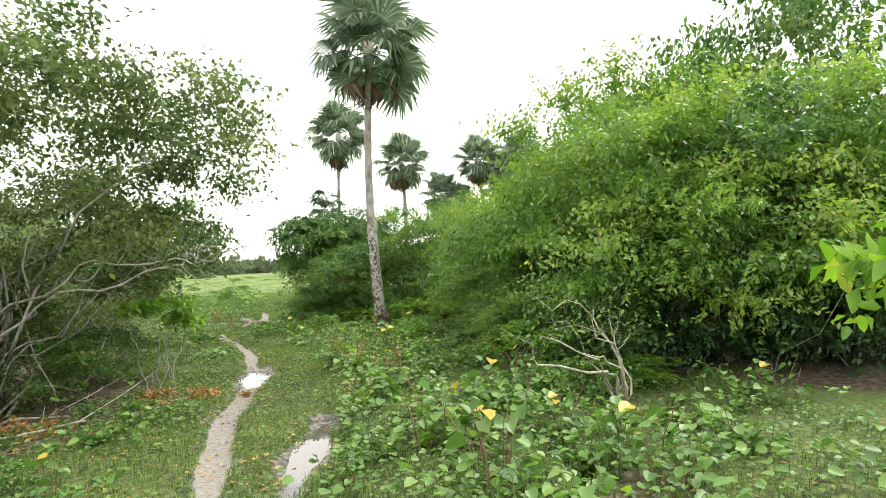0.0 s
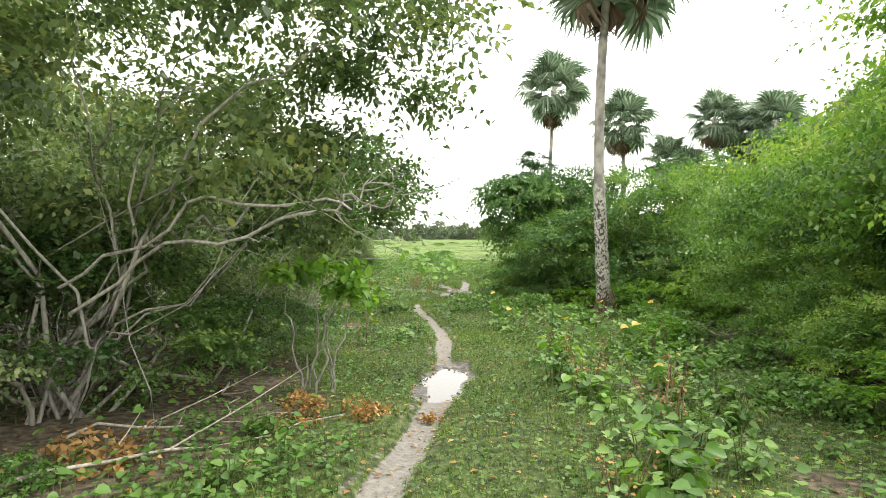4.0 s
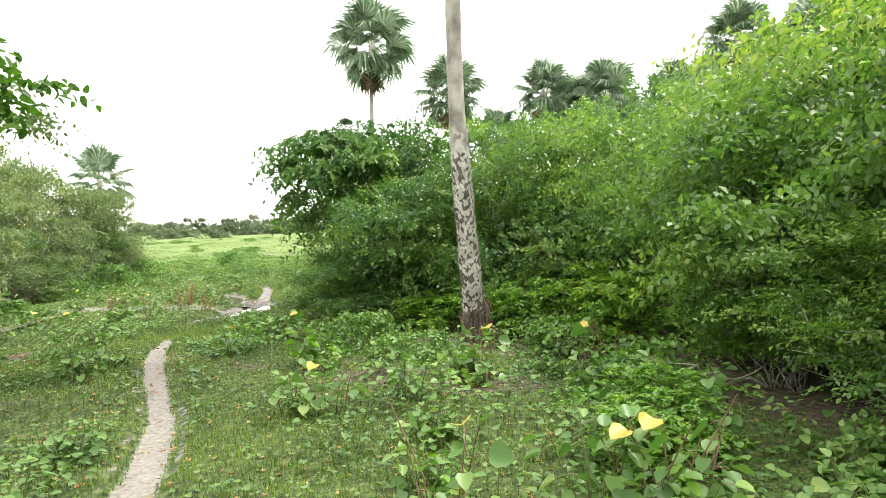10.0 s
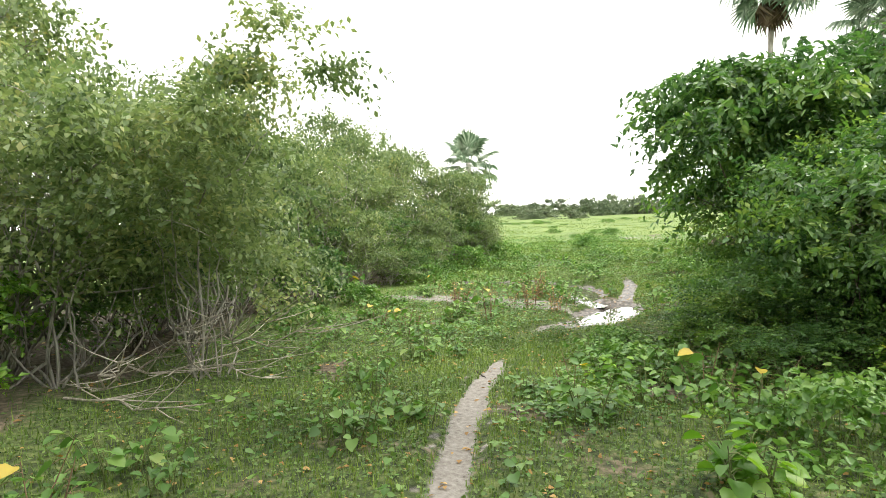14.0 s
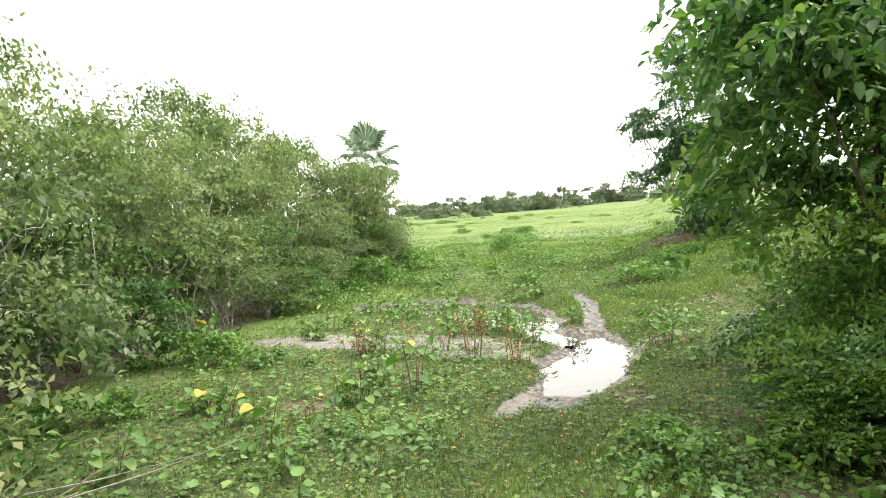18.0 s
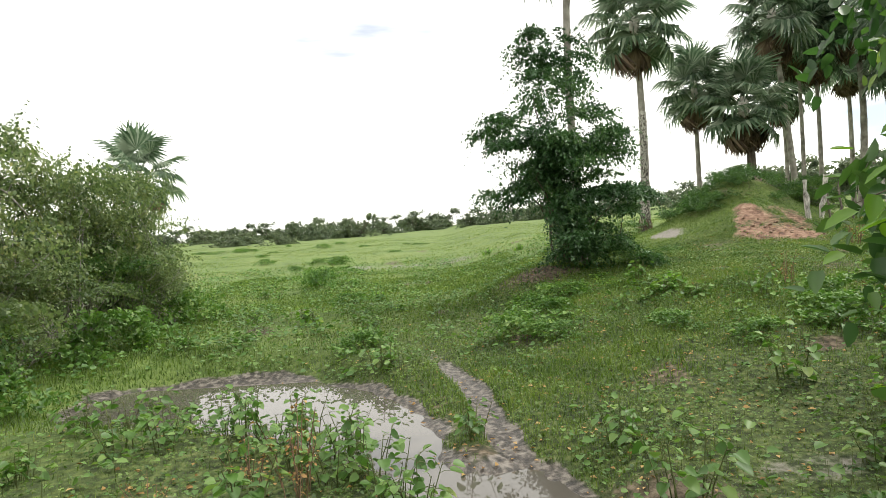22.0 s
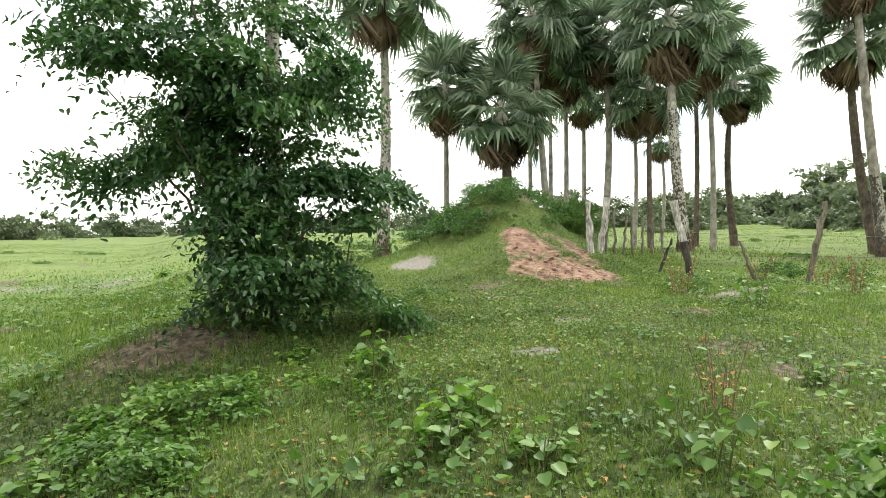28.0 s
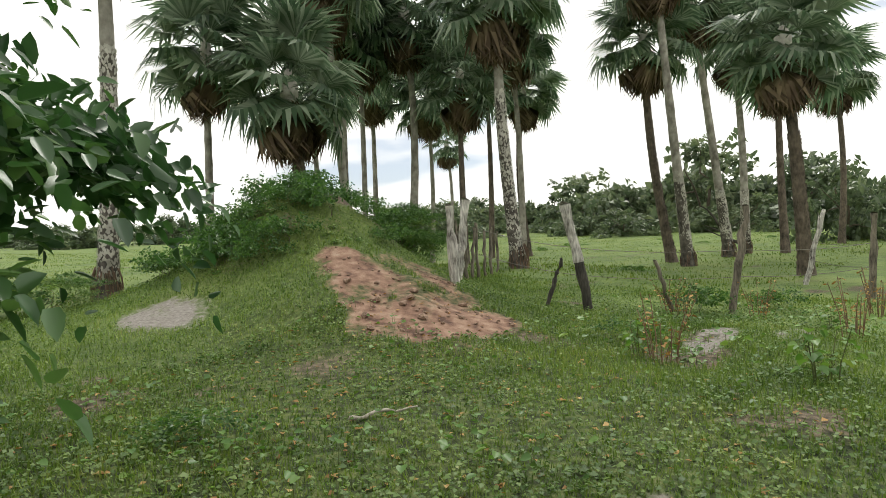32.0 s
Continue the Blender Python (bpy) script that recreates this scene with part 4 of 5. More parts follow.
FRONDS = [frond_mesh("fan_frond", 1), frond_mesh("fan_frond", 2, 1.05, 1.05, 30, 125, 0.38)]
DRY = [frond_mesh("dry_frond", 3, 0.8, 1.0, 14, 34, 0.5)]
for me, stalk in FRONDS:
    me.materials.append(M_FROND)
    stalk.materials.append(M_FROND)
for me, stalk in DRY:
    me.materials.append(M_DRYFROND)
    stalk.materials.append(M_DRYFROND)


def palm(x, y, top, seed, size=1.0, girth=0.16, lean=(0.0, 0.0), rough=0.0, dark=False, fronds=32, dead=13, label="", foot=1.25):
    """A fan palm: trunk to the height top (above the sea of ground), leaf bases up to the height rough, and a crown of fans."""
    r = np.random.default_rng(seed)
    z0 = gz(x, y)
    ob = thing("palm_tree", label or "tall fan palm with a slim grey trunk", "palm tree", "fan palms")
    ob.matrix_basis = Matrix.Translation((x, y, z0))
    girth *= 0.85
    size *= 0.86 if x > 6 else 1.0
    h = top - z0
    n = 22
    k = np.linspace(0, 1, n)
    bend = np.array([r.uniform(-0.24, 0.24), r.uniform(-0.24, 0.24)])
    pts = np.stack([lean[0] * k + bend[0] * np.sin(k * np.pi), lean[1] * k + bend[1] * np.sin(k * np.pi), h * k - 0.1], 1)
    rad = girth * (0.62 + 0.38 * (1 - k)) * (1 + (foot - 1) * np.exp(-k * 14)) * (1 + 0.05 * np.sin(k * 61 + seed))
    v, f = tubes([(pts, rad)], 12)
    part("trunk", smooth(raw_mesh("palm_trunk", v, f)), M_PALMDARK if dark else M_PALMBARK, ob)
    if rough > 0:
        # a dark sleeve paints the shaded gaps between old leaf bases set in spirals on it
        low = k <= rough / h
        part("gap_sheath", smooth(raw_mesh("palm_sheath", *tubes([(pts[low], rad[low] * 1.03 + 0.03 * np.exp(-k[low] * h / 0.35))], 12))), M_PALMDARK if dark else M_SHEATH, ob)
        m = int(rough * 430)
        t = r.uniform(0.04, rough / h, m)
        a = np.arange(m) * 2.399 + r.uniform(-0.3, 0.3, m)
        c = np.stack([np.interp(t, k, pts[:, 0]), np.interp(t, k, pts[:, 1]), t * h], 1)
        rr = np.interp(t, k, rad)[:, None]
        d = np.stack([np.cos(a), np.sin(a), np.zeros(m)], 1)
        lie = np.stack([-np.sin(a), np.cos(a), np.zeros(m)], 1) * r.uniform(-0.55, 0.55, m)[:, None]
        v, f = leaf_fan(c + d * (rr * 1.0 + 0.004), d * r.uniform(0.25, 0.6, m)[:, None] + lie + np.array([0, 0, 0.9]), -d + np.array([0, 0, 0.5]), r.uniform(0.05, 0.10, m), r.uniform(0.03, 0.065, m), bend=-0.3)
        tagged(part("leaf_base_cover", raw_mesh("palm_leaf_bases", v, f), M_PALMDARK if dark else M_SCAR, ob), kind="stuff")
        if not dark:
            # brown root fibres hang over the foot
            fm = 60
            fa = r.uniform(0, 6.283, fm)
            fd = np.stack([np.cos(fa), np.sin(fa), np.zeros(fm)], 1)
            fz = r.uniform(0.15, 0.62, fm)
            top = fd * (np.interp(fz / h, k, rad) + 0.012)[:, None] + np.stack([np.zeros(fm), np.zeros(fm), fz], 1)
            low = fd * (girth * foot + 0.06) + np.stack([0 * fz, 0 * fz, fz - r.uniform(0.2, 0.45, fm)], 1)
            lines = [(np.array([p0, (p0 + p1) / 2 + q * 0.02, p1]), [0.014, 0.011, 0.005]) for p0, p1, q in zip(top, low, fd)]
            tagged(part("root_fibre", raw_mesh("palm_root_fibre", *tubes(lines, 4)), M_FIBRE, ob, "brown fibrous roots at the palm's foot"), kind="stuff")
    tip = np.array([lean[0], lean[1], h - 0.12])
    head = smooth(raw_mesh("palm_head", *tubes([(np.array([tip - (0, 0, 0.5), tip - (0, 0, 0.2), tip + (0, 0, 0.15), tip + (0, 0, 0.4)]), np.array([0.6, 1.25, 1.2, 0.4]) * girth)], 8)))
    part("crown_shaft", head, M_SCAR, ob)
    for i in range(fronds + dead):
        old = i >= fronds
        q = i / fronds if not old else 1
        el = 86 - 140 * q ** 0.85 + r.uniform(-9, 9) if not old else r.uniform(-88, -60)
        az = i * 137.5 + r.uniform(-16, 16)
        me, stalk = DRY[0] if old else FRONDS[i % 2]
        fo = part("frond", me, None, ob, "dry brown hanging frond" if old else "")
        part("stalk", stalk, None, fo)
        s = size * r.uniform(0.88, 1.1)
        fo.matrix_basis = Matrix.Translation(Vector(tip) + Vector((0, 0, 0.25 - 0.35 * q))) @ Euler((0, 0, radians(az))).to_matrix().to_4x4() @ Euler((radians(r.uniform(-25, 25)), radians(-el), 0)).to_matrix().to_4x4() @ Matrix.Scale(s, 4)
    return ob


palm(2.48, 14.06, 8.35, 11, 1.0, 0.165, (-0.05, 0.0), rough=3.0, dead=4, label="tall fan palm with a mottled pale trunk among shrubs")
palm(0.8, 31.6, 10.0, 12, 1.05, 0.14, dead=5, label="tall slim fan palm behind the thicket")
palm(4.9, 39.3, 9.8, 13, 1.12, 0.19, rough=4.6, dead=9, label="fan palm with old leaf bases on its trunk")
palm(8.8, 39.3, 6.45, 14, 1.1, 0.2, rough=3.2, dark=True, dead=26, label="short fan palm with a shaggy dark trunk behind the mound")
palm(8.0, 41.6, 7.7, 39, 1.1, 0.13, label="pale-leaved fan palm behind a shorter one")
palm(11.3, 40.3, 10.1, 15, 1.15, 0.15, (-0.7, 0.0), rough=1.5)
palm(12.7, 42.3, 9.9, 40, 1.1, 0.11)
palm(13.5, 42.4, 9.5, 16, 1.1, 0.12, dead=22)
palm(14.2, 41.1, 10.2, 17, 1.15, 0.17, (0.1, 0.0), dead=22)
palm(13.4, 44.9, 8.2, 41, 1.0, 0.13, dead=18)
palm(15.2, 39.65, 8.0, 33, 1.05, 0.13, dark=True, dead=18)
palm(13.4, 36.4, 9.0, 18, 1.15, 0.19, (-0.45, 0.1), rough=4.4, dead=24, label="stout fan palm with a bristly trunk beside the fence")
palm(18.0, 47.0, 10.0, 37, 1.15, 0.15, dead=22)
palm(19.6, 45.3, 9.2, 27, 1.1, 0.13, dead=16)
palm(18.6, 39.9, 10.0, 42, 1.1, 0.14, (-0.3, 0.0), label="slim pale fan palm beside the fence")
palm(23.2, 44.9, 11.6, 26, 1.25, 0.16, dark=True)
palm(24.6, 43.8, 10.3, 34, 1.2, 0.19, rough=5.5, dark=True, dead=24, label="short dark fan palm with a bristly trunk")
palm(26.0, 50.0, 8.7, 43, 0.8, 0.13, fronds=22, dead=10)
palm(22.3, 36.1, 9.9, 19, 1.25, 0.19, (-0.75, 0.4), rough=6.0, dark=True, label="dark bristly fan palm in the pasture")
palm(20.6, 34.9, 11.6, 20, 1.2, 0.19, (-1.0, 0.3), rough=3.0, label="tall leaning fan palm in the pasture")
palm(25.6, 35.2, 12.0, 21, 1.3, 0.21, (-1.2, 0.6), rough=2.5, label="leaning grey fan palm in the pasture")
palm(27.3, 35.1, 10.9, 22, 1.3, 0.2, (-0.2, 0.1), rough=2.5, label="grey fan palm in the pasture")
palm(18.6, 31.2, 7.6, 24, 1.15, 0.2, (-0.45, 0.2), rough=3.6, dark=True, dead=26, label="fan palm with a shaggy brown skirt in the pasture")
palm(27.5, 33.7, 9.6, 23, 1.25, 0.19, dark=True, dead=22)
palm(33.5, 32.8, 10.4, 25, 1.3, 0.17, dark=True)
palm(-16.6, 44.8, 5.9, 31, 1.15, 0.17, fronds=20, dead=2, label="fan palm rising behind the hedge")

# ---------------------------------------------------------------- the dark tree on its mound
mound_tree = shrub("tree", "small dark-leaved tree on an earth mound beside the trail",
                   [(-0.3, 0.2, 4.7, 0.85, 0.8, 0.75), (-0.3, 0.1, 4.3, 0.85, 0.8, 0.5), (-0.25, 0.2, 5.05, 0.45, 0.45, 0.35), (-0.25, 0.1, 3.9, 0.85, 0.85, 0.45), (-1.3, 0.0, 2.95, 0.8, 0.7, 0.4), (-0.3, 0.1, 3.4, 0.95, 0.85, 0.42), (0.3, 0.2, 2.95, 1.1, 0.9, 0.45), (1.35, 0.1, 2.8, 0.55, 0.6, 0.25), (-1.3, -0.1, 1.8, 0.7, 0.6, 0.45),
                    (0.0, -0.3, 2.0, 0.8, 0.6, 0.5), (0.75, 0.0, 1.5, 0.75, 0.65, 0.6), (0.2, -0.3, 1.1, 0.7, 0.5, 0.5), (1.0, -0.1, 0.8, 0.55, 0.5, 0.55), (0.45, -0.4, 0.5, 0.65, 0.45, 0.45), (1.3, -0.2, 0.4, 0.45, 0.4, 0.35), (1.35, -0.5, 0.7, 0.4, 0.4, 0.4), (1.3, -0.1, 1.3, 0.5, 0.5, 0.35), (-0.4, 0.0, 0.9, 0.5, 0.5, 0.4), (0.5, -0.85, 0.2, 0.6, 0.45, 0.35), (0.95, -0.9, 0.15, 0.5, 0.4, 0.3), (0.05, -0.7, 0.4, 0.5, 0.4, 0.4), (0.2, 0.0, 2.35, 0.9, 0.8, 0.55), (-0.75, 0.0, 2.0, 0.7, 0.6, 0.42), (0.95, 0.1, 2.1, 0.7, 0.6, 0.45), (-0.9, 0.0, 2.4, 0.7, 0.6, 0.4), (-0.2, -0.2, 2.7, 0.9, 0.7, 0.45), (0.8, -0.1, 2.6, 0.7, 0.6, 0.4), (0.5, -0.4, 1.7, 0.8, 0.6, 0.5), (-0.5, 0.1, 1.5, 0.7, 0.6, 0.5), (0.3, -0.2, 2.2, 0.8, 0.6, 0.4), (-0.35, -0.2, 0.5, 0.7, 0.5, 0.5), (-0.2, -0.3, 1.05, 0.7, 0.5, 0.5), (0.3, -0.2, 0.75, 0.8, 0.6, 0.5), (0.75, -0.3, 1.15, 0.7, 0.5, 0.5)],
                   3900, 12, 0.076, 0.041, M_DARK, 41, bark=M_STEM, stems=46, thick=0.04, roots=[(0, 0, -0.1), (0.12, 0.05, -0.1), (-0.12, 0.08, -0.1), (0.35, -0.1, -0.1), (0.5, 0.1, -0.1)], fine="round", droop=0.35, reach=0.4, shell=0.4, category="tree", split=14, flat=0.08, clump=40)
mound_tree.matrix_basis = setting(0.1, 30.15)

# ---------------------------------------------------------------- the pale-branched tree with its boughs over the trail
left_tree = shrub("tree", "spreading tree with pale crooked branches over the trail",
                  [(0, 0, 3.2, 1.5, 1.5, 0.9), (1.2, -1.0, 3.5, 1.2, 1.1, 0.7), (2.2, 0.1, 3.3, 1.0, 1.0, 0.6), (2.3, 0.9, 2.85, 0.6, 0.6, 0.35), (1.5, 1.9, 2.4, 0.8, 0.7, 0.4), (1.1, 0.4, 2.3, 0.9, 0.8, 0.45), (-1.0, -0.6, 2.8, 1.3, 1.2, 0.9),
                   (0.4, 1.6, 2.5, 1.0, 0.9, 0.6), (-1.3, 1.2, 1.5, 1.0, 1.0, 0.9), (-0.9, -1.6, 2.7, 1.2, 1.0, 0.8), (-1.4, -0.2, 1.3, 1.0, 1.0, 0.8),  (0.2, 0.9, 1.6, 0.8, 0.8, 0.5), (0.9, 2.0, 1.6, 0.7, 0.6, 0.5), (1.3, 2.9, 1.5, 0.6, 0.6, 0.5), (1.6, 0.3, 2.2, 0.5, 0.5, 0.25), (1.6, 2.2, 2.25, 0.6, 0.5, 0.3)],
                  4800, 10, 0.08, 0.048, M_OLIVE, 43, bark=M_BARK, stems=90, thick=0.025, wander=0.2, roots=[(0, 0, -0.1), (0.15, 0.1, -0.1), (-0.25, 0.1, -0.1), (-0.1, -0.2, -0.1), (-0.6, 0, -0.1)], fine=True, shell=0.3, category="tree", split=16, clump=42)
left_tree.matrix_basis = setting(-2.35, 3.9)
left_tree_2 = shrub("tree", "tree with drooping olive leaves arching over the hedge",
                    [(-0.3, 0, 2.4, 1.2, 1.1, 0.8), (1.1, 0.2, 3.3, 0.7, 0.5, 0.3), (1.7, 0.7, 2.9, 0.35, 0.35, 0.45), (-0.6, 0.6, 1.4, 1.1, 1.0, 0.9), (0.4, -0.4, 1.4, 1.0, 0.9, 0.7), (0.3, -0.8, 2.6, 0.8, 0.7, 0.5)],
                    1500, 12, 0.08, 0.046, M_PALE, 44, clump=34, stems=80, thick=0.017, wander=0.2, roots=[(0, 0, -0.1), (0.2, 0.1, -0.1), (-0.2, 0.1, -0.1)], shell=0.35, category="tree", split=10)
left_tree_2.matrix_basis = setting(-5.1, 13.5)
overhang_tree = shrub("tree", "slender tree with a leafy bough over the trail's edge", [(1.85, 0.0, 2.3, 0.45, 0.4, 0.22), (1.4, -0.2, 2.65, 0.5, 0.5, 0.28), (0.9, 0.2, 2.3, 0.5, 0.5, 0.35), (2.2, -0.3, 2.05, 0.25, 0.25, 0.12), (0.2, 0.1, 1.7, 0.6, 0.6, 0.5)],
                      420, 10, 0.07, 0.042, M_MID, 50, stems=36, thick=0.02, wander=0.2, roots=[(0, 0, -0.1), (0.1, 0.1, -0.1)], fine="round", reach=0.3, shell=0.3, category="tree", split=8, clump=24)
overhang_tree.matrix_basis = setting(-2.7, 8.7)
sapling_clump = shrub("sapling", "clump of thin upright saplings with fresh green leaves", [(0, 0, 1.4, 0.28, 0.26, 0.28), (0.15, 0.1, 1.15, 0.22, 0.2, 0.18), (-0.18, -0.1, 1.2, 0.2, 0.2, 0.2)], 70, 8, 0.085, 0.07, M_BRIGHT, 45,
                      stems=16, thick=0.016, wander=0.025, roots=[(0, 0, -0.05), (0.12, 0.05, -0.05), (-0.1, 0.08, -0.05), (0.05, -0.12, -0.05), (-0.15, -0.05, -0.05), (0.2, -0.05, -0.05), (-0.2, 0.15, -0.05)], fine="round", reach=0.2, category="sapling", split=16)
sapling_clump.matrix_basis = setting(-0.85, 5.4)
# pale limbs of the same tree over the trail, and a low bough beside it
TREE_LIMBS = [([(-0.26, 0.24, -0.1), (-0.27, 0.23, 0.54), (0.03, 0.48, 1.0), (-0.05, 0.42, 1.5), (-0.11, 0.37, 2.1), (0.1, 0.4, 2.7)], 0.042),
         ([(0.03, 0.48, 1.0), (0.19, 0.6, 1.45), (0.55, 0.85, 1.64), (1.11, 1.17, 1.98), (1.92, 1.53, 2.44)], 0.030),
         ([(0.19, 0.6, 1.45), (0.6, 0.8, 2.2), (1.03, 1.13, 3.1)], 0.020),
         ([(-0.26, 0.2, -0.1), (-0.4, 0.1, 0.35), (-0.56, -0.03, 0.64), (-1.0, -0.3, 1.3), (-1.3, -0.4, 2.1)], 0.030),
         ([(0.2, -0.2, 0.9), (1.2, -0.2, 1.5), (2.27, -0.09, 1.69), (2.37, 0.06, 1.76), (2.59, 0.27, 1.81), (2.74, 0.40, 1.84)], 0.016),
         ([(0.1, -0.2, 1.1), (1.3, -0.3, 1.68), (2.3, -0.13, 1.76), (2.41, 0.02, 1.85), (2.59, 0.27, 1.94), (2.76, 0.40, 2.04)], 0.014)]
for number, (limb, thick) in enumerate(TREE_LIMBS):
    pts = np.array(limb)
    k = np.linspace(0, len(pts) - 1, 26)
    pts = np.stack([np.interp(k, np.arange(len(pts)), pts[:, a]) for a in range(3)], 1)
    wob = np.random.default_rng(60 + number)
    pts[2:-1] += np.convolve(wob.normal(size=25), (0.5, 1, 0.5), "same")[:23, None] * wob.normal(size=(1, 3)) * 0.03 + wob.normal(size=(23, 3)) * 0.014
    part("branch", smooth(raw_mesh("limb", *tubes([(pts, thick * (1 - 0.8 * k / k[-1]))], 8))), M_BARK, left_tree)
    for i in range(5, 25):
        d = unit(pts[i] - pts[i - 2]) + wob.normal(size=3) * 0.6
        ln = wob.uniform(0.14, 0.32)
        tw = np.array([pts[i], pts[i] + d * ln * 0.35 + wob.normal(size=3) * 0.02, pts[i] + d * ln * 0.7 + wob.normal(size=3) * 0.04, pts[i] + d * ln + (0, 0, 0.05)])
        part("twig", smooth(raw_mesh("limb_twig", *tubes([(tw, [0.006, 0.005, 0.003, 0.0015])], 5))), M_BARK, left_tree)
        base = tw[1] + (tw[3] - tw[1]) * np.linspace(0, 1, 9)[:, None]
        leaves = leaf_round(base, np.broadcast_to(d, (9, 3)) + wob.normal(size=(9, 3)) * 0.9, np.array([0, 0, 1.0]) + wob.normal(size=(9, 3)) * 0.4, wob.uniform(0.035, 0.065, 9), wob.uniform(0.022, 0.036, 9))
        tagged(part("leaf_spray", raw_mesh("limb_leaves", *leaves), M_MID, left_tree), kind="stuff")
bough = [(np.array([(1.0, 0.6, 2.3), (1.7, 0.65, 1.85), (2.4, 0.58, 1.5), (3.0, 0.53, 1.28)]), [0.008, 0.006, 0.004, 0.002])]
part("branch", smooth(raw_mesh("low_bough", *tubes(bough, 6))), M_BARK, left_tree)
rb = np.random.default_rng(46)
for k in range(46):
    c = np.array([2.62, 0.55, 1.42]) + np.array([0.45, 0.0, -0.17]) * (k / 45) + rb.normal(size=3) * (0.05, 0.09, 0.045)
    d = rb.normal(size=3) * (1, 1, 0.4) + (0.3, -0.2, -0.35)
    size = rb.uniform(0.042, 0.072)
    leaf_me = raw_mesh("bough_leaf", *leaf_round(c[None], d[None], np.array([[0.2, -0.6, 1.0]]) + rb.normal(size=(1, 3)) * 0.3, size, size * 0.8))
    part("leaf", leaf_me, M_BRIGHT, left_tree, "soft bright green rounded leaf on a low bough")
near_tree = shrub("tree", "leafy young tree leaning towards the trail", [(-0.35, -0.4, 2.6, 0.75, 0.9, 0.6), (-0.5, 0.1, 2.0, 0.45, 0.45, 0.22), (-0.5, 0.4, 2.4, 0.55, 0.5, 0.45), (0.2, 0.2, 3.2, 1.1, 1.1, 0.8), (0.5, 0.1, 2.0, 1.1, 1.0, 0.9), (-0.2, -0.8, 3.1, 0.9, 0.9, 0.6), (1.0, 0.3, 1.1, 0.8, 0.8, 0.7), (0.5, -0.6, 2.7, 0.8, 0.8, 0.7), (0.9, -0.2, 3.4, 0.9, 0.9, 0.6), (0.8, 1.6, 2.75, 0.5, 0.5, 0.5), (0.85, 1.5, 2.2, 0.5, 0.45, 0.4), (0.9, 0.9, 3.0, 0.6, 0.6, 0.6)],
                  1750, 12, 0.10, 0.056, M_THICK, 47, clump=30, bark=M_STEM, stems=40, thick=0.03, roots=[(0.3, 0.1, -0.1), (0.5, 0, -0.1), (0.4, 0.3, -0.1)], fine="round", droop=0.4, shell=0.35, category="tree", split=10)
near_tree.matrix_basis = setting(0.22, 18.7)
# its low outer bough, with large fresh leaves, hanging towards the trail
outer = np.array([(-0.2, 0.15, 1.75), (-0.7, 0.2, 2.02), (-1.1, 0.24, 2.02), (-1.42, 0.27, 1.9)])
part("branch", smooth(raw_mesh("outer_bough", *tubes([(outer, [0.009, 0.007, 0.004, 0.002])], 6))), M_STEM, near_tree)
rb = np.random.default_rng(58)
for k in range(34):
    c = np.array([-1.46 + 0.7 * k / 33, 0.25, 1.96]) + rb.normal(size=3) * (0.04, 0.07, 0.11)
    d = rb.normal(size=3) * (0.6, 0.7, 0.3) + (-0.7, 0.1, -0.35)
    size = rb.uniform(0.075, 0.125)
    leaf_me = raw_mesh("outer_leaf", *leaf_round(c[None], d[None], np.array([[-0.3, -0.4, 1.0]]) + rb.normal(size=(1, 3)) * 0.3, size, size * 0.55))
    part("leaf", leaf_me, M_BRIGHT, near_tree, "large fresh green leaf on the outer bough")
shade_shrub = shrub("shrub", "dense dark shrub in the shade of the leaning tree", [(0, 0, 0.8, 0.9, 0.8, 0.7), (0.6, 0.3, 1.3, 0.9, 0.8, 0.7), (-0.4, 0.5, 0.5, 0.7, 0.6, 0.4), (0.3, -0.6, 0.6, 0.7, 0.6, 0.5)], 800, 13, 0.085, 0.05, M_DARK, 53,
                    stems=40, thick=0.016, bark=M_STEM, clump=26, shell=0.35, fine="round", roots=[(0, 0, -0.05), (0.4, 0.2, -0.05), (-0.2, 0.2, -0.05)], split=6)
place_all(shade_shrub, [(0.95, 18.3, 0, 1.0, 1.0), (1.7, 19.4, 120, 0.8, 0.9), (1.9, 17.2, 200, 1.0, 1.1), (7.0, 4.3, 40, 1.0, 1.0), (8.6, 4.4, 160, 1.1, 1.1)])
edge_shrub = shrub("shrub", "bright leafy shrub beside the start of the trail", [(0, 0, 1.1, 0.5, 0.5, 0.6), (-0.2, 0.2, 1.7, 0.35, 0.35, 0.4)], 70, 8, 0.13, 0.07, M_BRIGHT, 48, stems=12, thick=0.012, fine=False, reach=0.3, category="shrub", split=6)
edge_shrub.matrix_basis = setting(4.75, -1.7, 0, 0.8)
for px, py, sz in ((-0.75, 1.5, 0.75), (-1.6, 2.6, 0.8), (-1.2, 1.9, 0.6)):
    copy_thing(low_bush, setting(px, py, px * 300, sz))
for px, py, sz, tl in ((8.7, 35.6, 0.5, 0.9), (9.3, 36.2, 0.55, 1.0), (9.9, 36.7, 0.45, 0.9), (8.2, 35.2, 0.36, 0.8), (3.6, 38.0, 0.5, 0.6), (1.25, 29.65, 0.34, 0.75)):
    copy_thing(dark_shrub, setting(px, py, px * 50, sz, tl))


